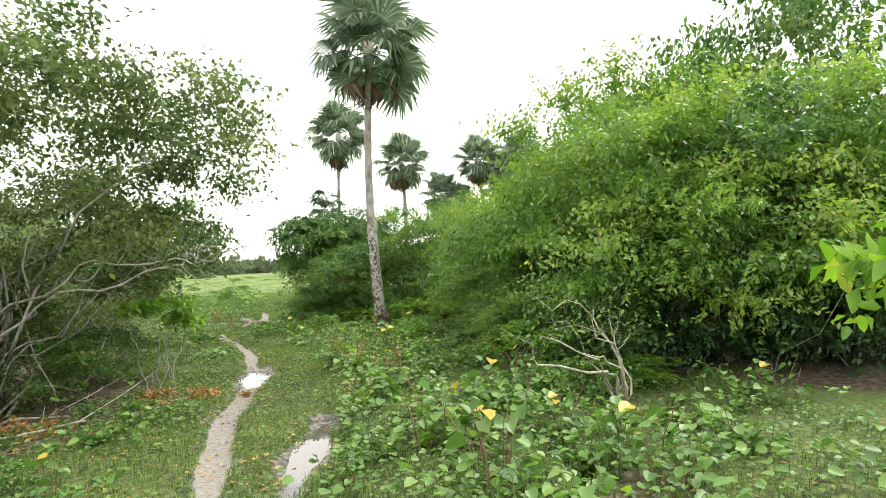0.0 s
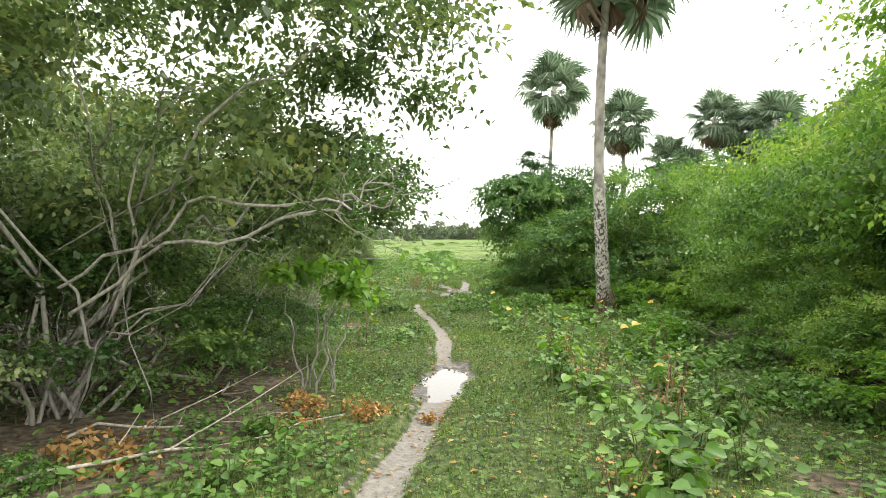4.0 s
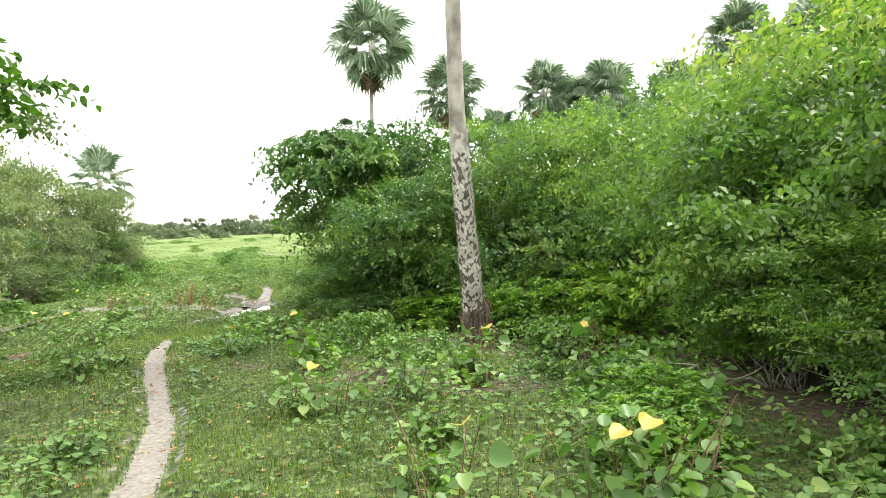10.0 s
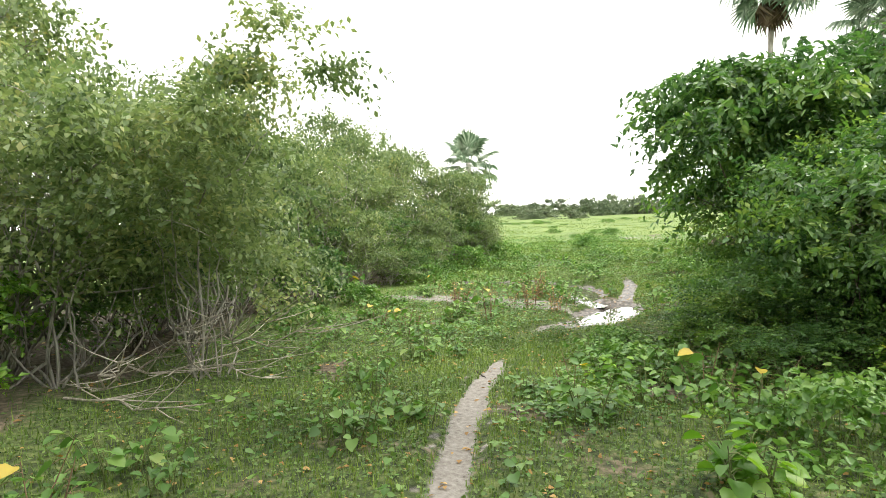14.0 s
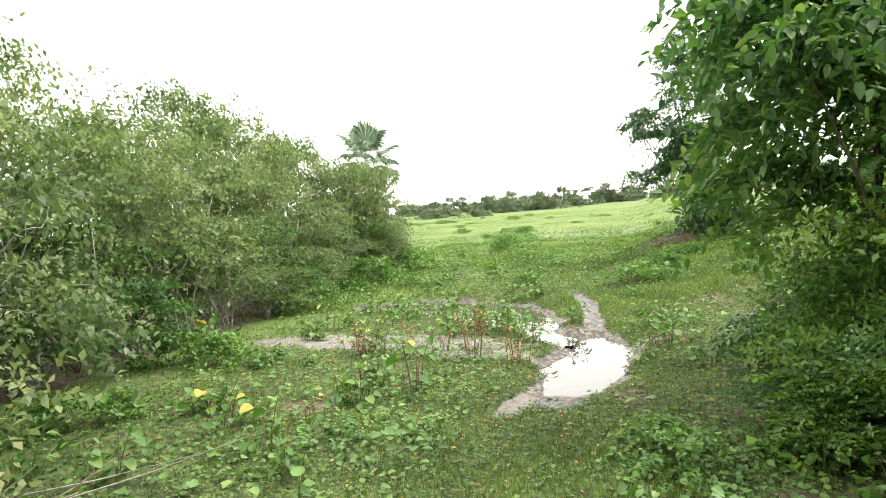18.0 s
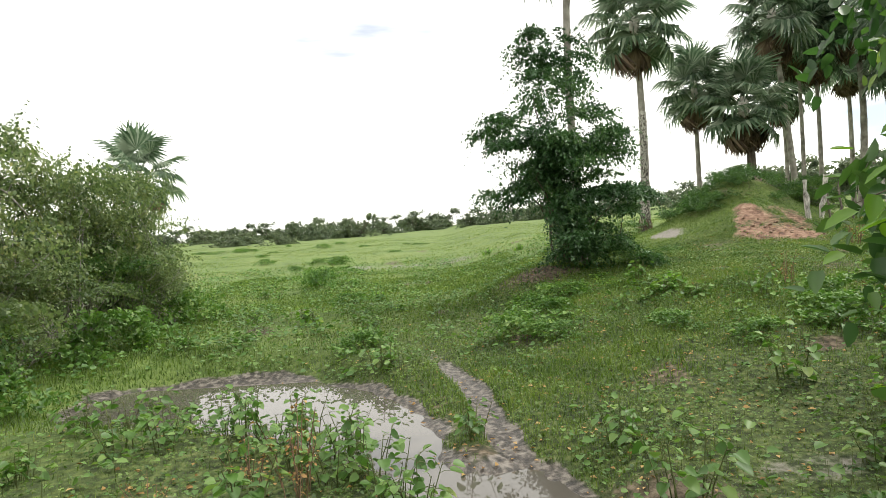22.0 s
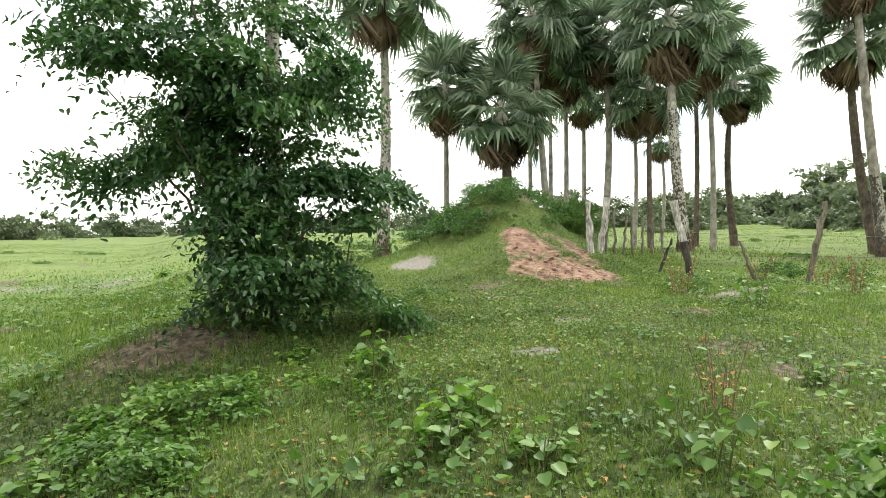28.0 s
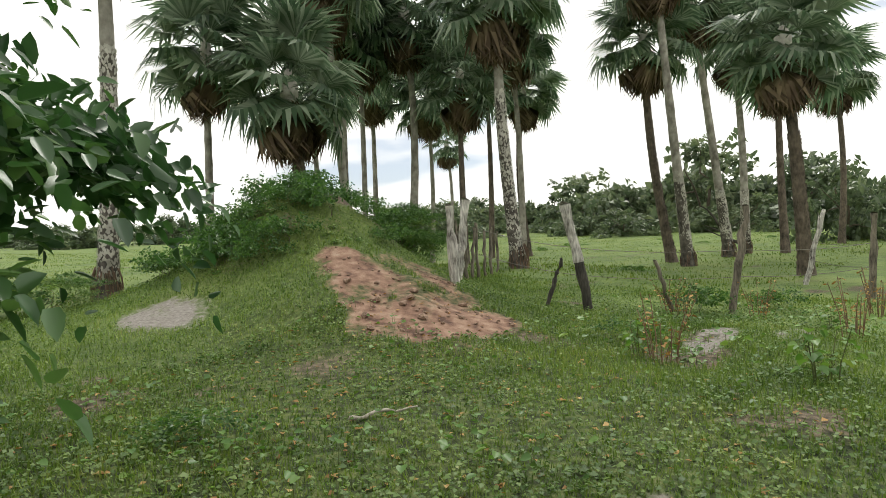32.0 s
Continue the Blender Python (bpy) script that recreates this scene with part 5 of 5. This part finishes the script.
mound_bush = shrub("bush", "small dark green bush rooted on the earth mound", [(0, 0, 0.2, 0.4, 0.4, 0.22), (0.25, 0.1, 0.15, 0.3, 0.3, 0.15)], 80, 8, 0.055, 0.034, M_THICK, 49, stems=10, thick=0.007, bark=M_STEM, fine=False, reach=0.2, group="bushes on the mound", shell=0.2)
rm = np.random.default_rng(17)
mound_spots = [(6.8 + d * math.cos(a), 36.0 + 0.85 * d * math.sin(a), math.degrees(a), s, t) for d, a, s, t in zip(2.2 * rm.random(46) ** 0.6, rm.uniform(0, 6.283, 46), rm.uniform(0.6, 1.1, 46), rm.uniform(0.6, 1.05, 46))]
place_all(mound_bush, [q for q in mound_spots if fields(np.array([q[0]]), np.array([q[1]]))[4][0] < 0.35] + [(7.2, 30.6, 10, 0.7, 0.7), (9.6, 30.7, 60, 0.9, 0.9), (10.6, 29.9, 150, 0.8, 0.8), (2.6, 30.9, 200, 0.7, 0.6)])


# ---------------------------------------------------------------- fence
def post(x, y, height, lean, label, material=M_POST, girth=0.07, fork=False, seed=0, charred=False):
    r = np.random.default_rng(seed)
    ob = thing("fence_post", label, "fence post", "pasture fence")
    ob.matrix_basis = Matrix.Translation((x, y, gz(x, y)))
    n = 9
    k = np.linspace(0, 1, n)
    pts = np.stack([lean[0] * k + r.normal(size=n) * 0.012, lean[1] * k + r.normal(size=n) * 0.012, height * k - 0.12 * (1 - k)], 1)
    rad = girth * (1 - 0.25 * k) * (1 + 0.14 * r.normal(size=n))
    cut = 5 if charred else n
    lines = [(pts[n - cut:], rad[n - cut:])]
    if fork:
        b = pts[6]
        lines.append((np.array([b, b + (0.12, 0.02, 0.16), b + (0.2, 0.05, 0.36)]), [girth * 0.6, girth * 0.45, girth * 0.2]))
    top = pts[-1]
    lines.append((np.array([top, top + (0.01, 0, 0.015)]), [rad[-1], 0.004]))
    part("shaft", smooth(raw_mesh("post_shaft", *tubes(lines, 9))), material, ob)
    if charred:
        part("burnt_foot", smooth(raw_mesh("post_foot", *tubes([(pts[:n - cut + 1], rad[:n - cut + 1] * 0.82)], 9))), M_CHAR, ob, "blackened lower half of the post")
    return ob


post(7.2, 33.05, 1.05, (-0.06, 0.02), "split bleached wooden fence post on the mound's foot", seed=1, girth=0.075)
post(7.88, 33.6, 1.2, (0.14, -0.08), "leaning bleached wooden fence post", seed=2, girth=0.075)
post(8.72, 31.85, 1.5, (-0.28, 0.2), "twisted bleached fence post with a burnt foot", seed=3, girth=0.085, charred=True)
post(10.0, 30.4, 1.5, (0.26, -0.2), "crooked dark fence post leaning in the grass", M_POSTDARK, 0.06, seed=4)
post(8.3, 32.35, 0.66, (0.22, -0.16), "short dark broken fence stake", M_CHAR, 0.04, seed=7)
post(9.35, 30.9, 0.75, (-0.3, 0.14), "short grey stake leaning in the weeds", M_POSTDARK, 0.035, seed=8)
post(12.85, 29.15, 1.35, (0.05, -0.12), "grey fence post with a broken top", M_POSTDARK, 0.065, seed=6)
post(14.9, 30.5, 1.5, (0.2, -0.35), "forked grey fence post", M_POST, 0.06, True, seed=5)
for i, (px, py) in enumerate([(8.35, 33.95), (8.9, 34.3), (9.5, 34.65), (10.1, 35.0), (10.8, 35.4), (11.5, 35.8), (12.3, 36.2)]):
    post(px, py, 0.95 + 0.12 * (i % 2), (0.06 * (i % 3 - 1), 0), "thin grey fence post in a receding row", M_POSTDARK, 0.036, seed=20 + i)


def wire(a, b, sag=0.05):
    k = np.linspace(0, 1, 9)[:, None]
    p = np.array(a) * (1 - k) + np.array(b) * k
    p[:, 2] -= sag * 4 * (k * (1 - k))[:, 0]
    ob = part("fence_wire", raw_mesh("fence_wire", *tubes([(p, np.full(9, 0.004))], 4)), M_WIRE)
    return tagged(ob, "thin rusty wire strung between fence posts", "fence wire", "pasture fence")


FENCE = [(7.25, 33.05), (7.95, 33.58), (8.55, 31.98), (10.15, 30.28), (12.87, 29.1), (15.0, 30.35)]
for (ax, ay), (bx, by) in zip(FENCE[:-1], FENCE[1:]):
    for hgt in (0.5, 0.88):
        wire((ax, ay, gz(ax, ay) + hgt), (bx, by, gz(bx, by) + hgt))


# ---------------------------------------------------------------- low plants
def weed(seed, stalks, tall, leaf, material, label, stem=None, name="weed", spread_r=0.18, yellow=0.0, width=0.95):
    """A clump of upright stalks with broad leaves."""
    r = np.random.default_rng(seed)
    ob = thing(name, label, "weed", "weeds beside the trail")
    lines, base, along = [], [], []
    for i in range(stalks):
        a = r.uniform(0, 6.28)
        q = np.array([math.cos(a), math.sin(a), 0])
        p0 = q * spread_r * r.uniform(0, 0.7) + (0, 0, -0.04)
        h = tall * r.uniform(0.55, 1.1)
        p = np.array([p0, p0 + (0, 0, h * 0.5) + q * h * 0.08, p0 + (0, 0, h) + q * h * r.uniform(0.1, 0.35)])
        lines.append((p, [0.006, 0.005, 0.003]))
        for j in range(r.integers(4, 8)):
            f = r.uniform(0.35, 1.0)
            c = p[0] * (1 - f) ** 2 + 2 * p[1] * f * (1 - f) + p[2] * f * f
            d = np.array([r.normal(), r.normal(), r.uniform(-0.1, 0.5)])
            d /= np.linalg.norm(d)
            e = c + d * leaf * 0.8
            lines.append((np.array([c, (c + e) / 2 + (0, 0, 0.01), e]), [0.003, 0.0025, 0.002]))
            base.append(e)
            along.append(d + (0, 0, -0.35))
    tagged(part("stalkwork", raw_mesh("weed_stalks", *tubes(lines, 3)), stem or M_GREENSTEM, ob), kind="stuff")
    base, along = np.array(base), np.array(along)
    m = len(base)
    size = leaf * r.uniform(0.6, 1.25, m)
    split = r.random(m) < yellow
    nor = np.array([0, 0, 1.0]) + r.normal(size=(m, 3)) * 0.35
    for keep, ml, nm in ((~split, material, "foliage"), (split, M_YELLOW, "yellow_foliage")):
        if keep.any():
            part(nm, raw_mesh("weed_" + nm, *leaf_round(base[keep], along[keep], nor[keep], size[keep], size[keep] * width)), ml, ob)
    return ob


WEEDS = [weed(61, 7, 0.42, 0.085, M_WEED, "leafy green weed with heart-shaped leaves"), weed(62, 10, 0.30, 0.075, M_WEED, "low clump of broad-leaved weeds"),
         weed(63, 5, 0.55, 0.10, M_WEED, "tall weed with yellowing leaves on thin stalks", M_REDSTEM, yellow=0.022), weed(64, 14, 0.34, 0.095, M_BRIGHT, "bright green leafy weed clump", spread_r=0.3),
         weed(65, 9, 0.5, 0.03, M_BROWN, "dry reddish weed with bare stalks", M_REDSTEM)]


def off_trail(x, y, gap):
    ok = line_distance(x, y, TRAIL) > gap
    for _, chain in WATER.values():
        ok &= chain_distance(x, y, chain) > 0.12
    return ok


def weed_spots(n, areas, r):
    """Random places within boxes (x0, x1, y0, y1, weight), off the trail and the water."""
    out = []
    w = np.array([a[4] for a in areas], float)
    while len(out) < n:
        a = areas[r.choice(len(areas), p=w / w.sum())]
        x, y = r.uniform(a[0], a[1]), r.uniform(a[2], a[3])
        if off_trail(np.array([x]), np.array([y]), 0.32)[0]:
            out.append((x, y, r.uniform(0, 360), r.uniform(0.65, 1.25), r.uniform(0.85, 1.25)))
    return out


rw = np.random.default_rng(5)
RIGHT = [(2.6, 6.2, -1.8, 3.5, 4), (1.6, 4.5, -1.5, 6, 5), (1.2, 4.2, 6, 12, 4), (0.3, 3.5, 10.5, 14, 2), (-1.5, 1.0, 13.5, 17.5, 3.0)]
LEFT = [(-3.0, 0.3, -1, 4, 2.0), (-3.5, -0.6, 8, 14, 2.2), (-6.5, -2.7, 14, 19, 2.5), (-8, -3.3, 19, 23, 1.6)]
AHEAD = [(-1.7, 1.2, 19, 23, 1.2), (0.5, 4.5, 21.5, 26.5, 1.5), (-4.5, -2.6, 24.5, 28, 0.8), (-2, 1.0, 25.5, 28.5, 1.0), (6, 11, 28.5, 31.5, 1.0), (-10, -4, 26, 36, 1.0)]
for proto, count, areas in ((WEEDS[0], 95, RIGHT + LEFT + AHEAD), (WEEDS[1], 90, RIGHT + LEFT + AHEAD), (WEEDS[2], 34, RIGHT + LEFT), (WEEDS[3], 24, RIGHT + AHEAD), (WEEDS[4], 22, [(-5.5, -2.8, 19.5, 22, 2), (6, 11, 28.5, 31.5, 1), (1, 4, 22, 26, 1), (1.5, 4, 2, 8, 1)])):
    place_all(proto, weed_spots(count, areas, rw))

# leafy stalks at the edge of the long pool
rp = np.random.default_rng(15)
for px, py in [(-5.9, 23.1), (-5.5, 23.0), (-5.0, 22.9), (-4.7, 22.7), (-4.35, 22.5), (-4.05, 22.3), (-3.75, 22.05), (-3.5, 21.8), (-3.3, 21.5), (-3.1, 21.1), (-2.95, 20.8), (-3.6, 21.4), (-4.5, 22.0), (-5.3, 22.3), (-4.0, 21.8), (-2.5, 22.3), (-4.2, 23.0), (-3.6, 22.5), (-4.9, 23.3), (-6.4, 22.9), (-5.7, 22.3)]:
    copy_thing(WEEDS[0], setting(px, py, rp.uniform(0, 360), rp.uniform(1.3, 1.75), rp.uniform(0.9, 1.2)))

# bright low weeds in front of the tree on its mound
for px, py in zip(rp.uniform(-2.0, 0.9, 34), rp.uniform(27.6, 29.0, 34)):
    copy_thing(WEEDS[3], setting(px, py, rp.uniform(0, 360), rp.uniform(0.55, 0.95), rp.uniform(0.6, 0.9)))

# dead orange leaves and fallen sticks beneath the left-hand tree
for k, (px, py, s) in enumerate([(-0.55, 4.35, 0.7), (-0.05, 4.6, 0.6), (0.5, 4.75, 0.35), (-1.4, 3.2, 0.9), (-0.9, 5.0, 0.6)]):
    ob = shrub("dead_leaf_pile", "heap of curled orange-brown dead leaves", [(0, 0, 0.05, 0.5, 0.42, 0.07), (0.1, 0.1, 0.12, 0.2, 0.2, 0.08)], 60, 5, 0.07, 0.05, M_BROWN, 80 + k, bark=M_REDSTEM, stems=8, thick=0.006, reach=0.12, fine=False, category="dead leaves", crown="leaves", shell=0.1)
    ob.matrix_basis = setting(px, py, 70 * k, s)


def stick(a, b, thick, label, seed, forks=3, name="fallen_branch", material=None, rise=0.04):
    r = np.random.default_rng(seed)
    a, b = np.array([*a, gz(*a) + rise]), np.array([*b[:2], gz(*b[:2]) + (b[2] if len(b) > 2 else rise)])
    k = np.linspace(0, 1, 8)[:, None]
    p = a * (1 - k) + b * k + r.normal(size=(8, 3)) * 0.09 * np.linalg.norm(b - a) * 0.3
    p[0], p[-1] = a, b
    lines = [(p, thick * (1 - 0.7 * k[:, 0]))]
    for i in range(forks):
        c = p[2 + i % 5]
        d = (b - a) * r.uniform(0.15, 0.4) + r.normal(size=3) * 0.18 * np.linalg.norm(b - a)
        d[2] = abs(d[2]) * 0.6
        lines.append((np.array([c, c + d * 0.5, c + d + (0, 0, 0.03)]), [thick * 0.5, thick * 0.35, thick * 0.12]))
    ob = thing(name, label, "branch")
    for i, line in enumerate(lines):
        part("twig" if i else "wood", smooth(raw_mesh(name, *tubes([line], 6))), material or M_DEADWOOD, ob)
    return ob


stick((-1.6, 2.4), (-0.2, 4.5), 0.016, "long bleached stick lying in dead leaves", 1, 2)
stick((-1.9, 3.4), (-0.5, 4.4), 0.013, "thin fallen stick beside the trail", 2, 2)
stick((-1.75, 5.3), (-1.1, 4.2), 0.012, "thin pale stick leaning on the weeds", 3, 1)
dead_bush = shrub("shrub", "half-dead shrub of bare pale branches with few leaves", [(-1.15, -0.85, 0.82, 0.35, 0.3, 0.14), (-0.55, -0.6, 1.0, 0.45, 0.35, 0.16), (-0.1, -0.2, 0.95, 0.4, 0.35, 0.2), (0.35, 0.0, 0.75, 0.35, 0.35, 0.22)],
                  70, 4, 0.055, 0.03, M_MID, 54, bark=M_DEADWOOD, stems=34, thick=0.019, wander=0.22, roots=[(0, 0, -0.05), (0.08, 0.05, -0.05), (-0.06, 0.04, -0.05)], reach=0.25, shell=0.2, split=18, clump=4)
dead_bush.matrix_basis = setting(4.75, 2.6)
stick((4.6, 10.6), (3.4, 10.1, 0.35), 0.016, "pale dead branch at the thicket's foot", 6, 6)
stick((5.0, 9.4), (4.0, 9.3, 0.9), 0.014, "bare grey branch in the thicket's edge", 7, 6)
for k, (a, b) in enumerate([((-5.8, 13.0), (-4.1, 12.9, 0.3)), ((-5.6, 13.7), (-3.9, 13.5, 0.12)), ((-5.7, 12.6), (-4.2, 12.1, 0.5)), ((-6.0, 14.2), (-4.3, 14.1, 0.7)), ((-5.4, 12.2), (-3.8, 12.4, 0.1)), ((-6.2, 14.8), (-4.4, 15.0, 0.35)), ((-5.9, 13.3), (-4.4, 13.2, 0.9))]):
    stick(a, b, 0.014, "tangled bare grey dead branches by the hedge", 30 + k, 12)
stick((-2.35, 14.9), (-2.2, 14.78), 0.02, "short dark stick lying on the trail", 40, 0, material=M_CHAR, rise=0.0)
stick((-9.2, 21.4), (-9.0, 21.9, 2.5), 0.03, "pale bare stem standing in the hedge", 41, 3)
stick((3.4, 30.6), (3.8, 30.4), 0.016, "short pale stick lying in the grass", 42, 0)
stick((27.5, 35.2), (26.2, 36.4, 2.0), 0.09, "curved dead limb in the pasture", 43, 2, material=M_CHAR)


# ---------------------------------------------------------------- grass and ground cover
def scatter(n, x0, x1, y0, y1, r):
    return r.uniform(x0, x1, n), r.uniform(y0, y1, n)


def cover_keep(x, y, r, bare_level):
    t, m, b, s, e, _ = fields(x, y)
    return (t < 0.6) & (m < 0.5) & (b + 0.25 * r.random(len(x)) < bare_level) & (s < 0.5) & (e < 0.45)


rg = np.random.default_rng(9)


def strip(n, half, r):
    """Places along the walked line, thinning out sideways."""
    y = r.uniform(-3.0, 33.0, n)
    mid = np.interp(y, [-4, 3, 9, 14, 18, 22, 28, 33], [1.8, 0.8, 0.2, -1.8, -2.5, -1.5, 1.6, 4.0])
    return mid + r.normal(size=n) * half, y


def grass(name, x, y, height, width, label, material, lean=0.5, bare_level=0.62):
    """Blades at the given places where the ground bears them."""
    n = len(x)
    k = cover_keep(x, y, rg, bare_level)
    lush = vnoise(x, y, 2.0, 21)
    k &= rg.random(n) < 0.25 + 0.9 * lush
    x, y, lush = x[k], y[k], lush[k]
    m = len(x)
    a = rg.uniform(0, 6.283, m)
    h = height * (0.45 + 0.75 * rg.random(m)) * (0.6 + 0.8 * lush)
    l = lean * rg.random(m) + 0.1
    base = np.stack([x, y, ground_z(x, y) - 0.008], 1)
    d = np.stack([np.cos(a) * l, np.sin(a) * l, np.ones(m)], 1)
    s = np.stack([-np.sin(a), np.cos(a), np.zeros(m)], 1) * (width * (0.6 + 0.8 * rg.random(m)))[:, None]
    tip = base + d * h[:, None] - np.array([0, 0, 1]) * (h * l * 0.3)[:, None]
    v = np.stack([base - s, base + s, tip], 1).reshape(-1, 3)
    return tagged(part(name, raw_mesh(name, v, np.arange(3 * m).reshape(m, 3)), material), label, "grass", kind="stuff")


grass("grass", *strip(300000, 2.1, rg), 0.058, 0.0042, "short green grass covering the ground beside the trail", M_GRASS)
grass("grass", *strip(120000, 4.5, rg), 0.08, 0.006, "longer green grass further from the trail", M_GRASS, 0.6, 0.7)
grass("grass", rg.uniform(0.0, 12, 220000), rg.uniform(24, 38, 220000), 0.07, 0.005, "short grass on the mound and by the fence", M_GRASS, 0.7, 0.75)


def clover(x, y, size, label, material, high=0.05):
    n = len(x)
    k = cover_keep(x, y, rg, 0.72)
    k &= rg.random(n) < 0.05 + 1.5 * vnoise(x, y, 1.1, 23) * (0.25 + vnoise(x, y, 0.33, 31))
    x, y = x[k], y[k]
    m = len(x)
    base = np.stack([x, y, ground_z(x, y) + rg.uniform(0.004, high, m)], 1)
    a = rg.uniform(0, 6.283, m)
    d = np.stack([np.cos(a), np.sin(a), rg.uniform(-0.1, 0.6, m)], 1)
    nor = np.array([0, 0, 1.0]) + rg.normal(size=(m, 3)) * 0.4
    s = size * rg.uniform(0.6, 1.3, m)
    v, f = leaf_quad(base, d, nor, s, s * 0.8)
    return tagged(part("ground_cover", raw_mesh("ground_cover", v, f), material), label, "ground cover", kind="stuff")


clover(*strip(230000, 2.6, rg), 0.023, "small round leaves creeping over the ground", M_CARPET)
clover(*strip(100000, 4.5, rg), 0.038, "low broad leaves carpeting the ground", M_CARPET, 0.08)
clover(rg.uniform(1.5, 12, 80000), rg.uniform(27, 38, 80000), 0.028, "creeping leaves over the mound and by the fence", M_CARPET, 0.07)


def weed_cover(areas, n, label, leaf=0.072, low=0.05, high=0.40, patch=27):
    """Broad leaves held up on thin stalks, too many to tell apart."""
    w = np.array([a[4] for a in areas], float)
    pick = rg.choice(len(areas), n, p=w / w.sum())
    q = np.array([a[:4] for a in areas])[pick]
    x, y = q[:, 0] + (q[:, 1] - q[:, 0]) * rg.random(n), q[:, 2] + (q[:, 3] - q[:, 2]) * rg.random(n)
    k = off_trail(x, y, 0.26) & (rg.random(n) < 0.03 + 1.5 * (vnoise(x, y, 0.9, patch) ** 2.6))
    x, y = x[k], y[k]
    m = len(x)
    z0 = ground_z(x, y)
    h = rg.uniform(low, high, m) * (0.3 + vnoise(x, y, 1.4, 28))
    a = rg.uniform(0, 6.283, m)
    d = np.stack([np.cos(a), np.sin(a), rg.uniform(-0.25, 0.25, m)], 1)
    base = np.stack([x, y, z0 + h], 1)
    s = leaf * rg.uniform(0.55, 1.35, m)
    v, f = leaf_round(base, d, np.array([0, 0, 1.0]) + rg.normal(size=(m, 3)) * 0.3, s, s * 0.95)
    tagged(part("weed_cover", raw_mesh("weed_cover", v, f), M_WEED), label, "weeds", kind="stuff")
    foot = np.stack([x, y, z0 - 0.02], 1) - d * 0.02
    side = np.stack([-d[:, 1], d[:, 0], np.zeros(m)], 1) * 0.003
    v = np.stack([foot - side, foot + side, base], 1).reshape(-1, 3)
    tagged(part("weed_stalk_cover", raw_mesh("weed_stalk_cover", v, np.arange(3 * m).reshape(m, 3)), M_GREENSTEM), "thin green stalks of the weeds", "weeds", kind="stuff")


weed_cover(RIGHT + LEFT + AHEAD, 10000, "heart-shaped weed leaves spread over the ground")
weed_cover(RIGHT + LEFT + AHEAD + [(-2.5, 5.5, 22, 33, 6), (-4.5, 1, 14, 20, 3), (-1.5, 2.5, 2, 12, 3)], 75000, "small creeping weed leaves in the grass", 0.046, 0.02, 0.15, 29)

# clods of red earth lying on and under the dug face of the heap
rc = np.random.default_rng(71)
clod_me = []
for k in range(4):
    bm = bmesh.new()
    bmesh.ops.create_icosphere(bm, subdivisions=1, radius=0.5)
    for v in bm.verts:
        v.co *= rc.uniform(0.65, 1.25)
        v.co.z *= 0.6
    me = bpy.data.meshes.new("clod")
    bm.to_mesh(me)
    bm.free()
    me.materials.append(M_CLOD)
    clod_me.append(me)
made = 0
while made < 110:
    cx, cy = rc.uniform(4.4, 7.4), rc.uniform(31.2, 34.6)
    if fields(np.array([cx]), np.array([cy]))[4][0] < 0.5:
        continue
    size = rc.uniform(0.03, 0.07) if rc.random() < 0.8 else rc.uniform(0.08, 0.16)
    ob = tagged(new("clod", clod_me[made % 4]), "crumbled lump of reddish earth on the dug slope", "clod", "clods of earth")
    ob.matrix_basis = Matrix.LocRotScale((cx, cy, gz(cx, cy) + size * 0.12), Euler((rc.uniform(-0.4, 0.4), rc.uniform(-0.4, 0.4), rc.uniform(0, 6.28))), (size, size * rc.uniform(0.6, 1), size))
    made += 1

# weeds and tufts on the plain beyond the pool
weed_cover([(-11, -1, 25, 33, 3), (-14, 2, 33, 46, 4)], 26000, "low weed leaves over the open field", 0.075, 0.03, 0.28, 35)
grass("grass", rg.uniform(-11, 0, 150000), rg.uniform(23, 42, 150000), 0.09, 0.008, "tufted green grass on the open field", M_GRASS, 0.7, 0.9)
for proto in (WEEDS[0], WEEDS[1], WEEDS[3]):
    for x, y, turn, size, tall in weed_spots(16, [(-10.5, -3.5, 26, 34, 2), (-12, 1, 34, 44, 2), (1, 5, 22, 27, 1)], rw):
        copy_thing(proto, setting(x, y, turn, size * 1.2, tall))
for d, a in zip(1.9 * rw.random(26) ** 0.6, rw.uniform(0, 6.283, 26)):
    copy_thing(WEEDS[1], setting(6.8 + d * math.cos(a), 36 + d * math.sin(a), math.degrees(a), rw.uniform(0.5, 0.9), rw.uniform(0.5, 0.9)))

# dead leaves and scraps strewn over the ground
lx, ly = strip(9000, 2.6, rg)
lm = len(lx)
la = rg.uniform(0, 6.283, lm)
ls = rg.uniform(0.025, 0.07, lm)
lv, lf = leaf_quad(np.stack([lx, ly, ground_z(lx, ly) + 0.012], 1), np.stack([np.cos(la), np.sin(la), rg.uniform(-0.05, 0.25, lm)], 1), np.array([0, 0, 1.0]) + rg.normal(size=(lm, 3)) * 0.3, ls, ls * 0.6)
tagged(part("leaf_litter", raw_mesh("leaf_litter", lv, lf), M_BROWN), "brown dead leaves strewn on the ground", "leaf litter", kind="stuff")

# pasture grass on the plain ahead and to the right
nf = 420000
x, y = rg.uniform(-40, 75, nf), rg.uniform(31, 95, nf)
far_k = (rg.random(nf) < np.clip(18.0 / np.hypot(x, y - 24), 0, 1)) & ((x > 11) | (y > 37.5) | (x < 0))
grass("pasture_grass", x[far_k], y[far_k], 0.09, 0.018, "long yellow-green pasture grass", M_PASTURE, 0.6, 0.9)
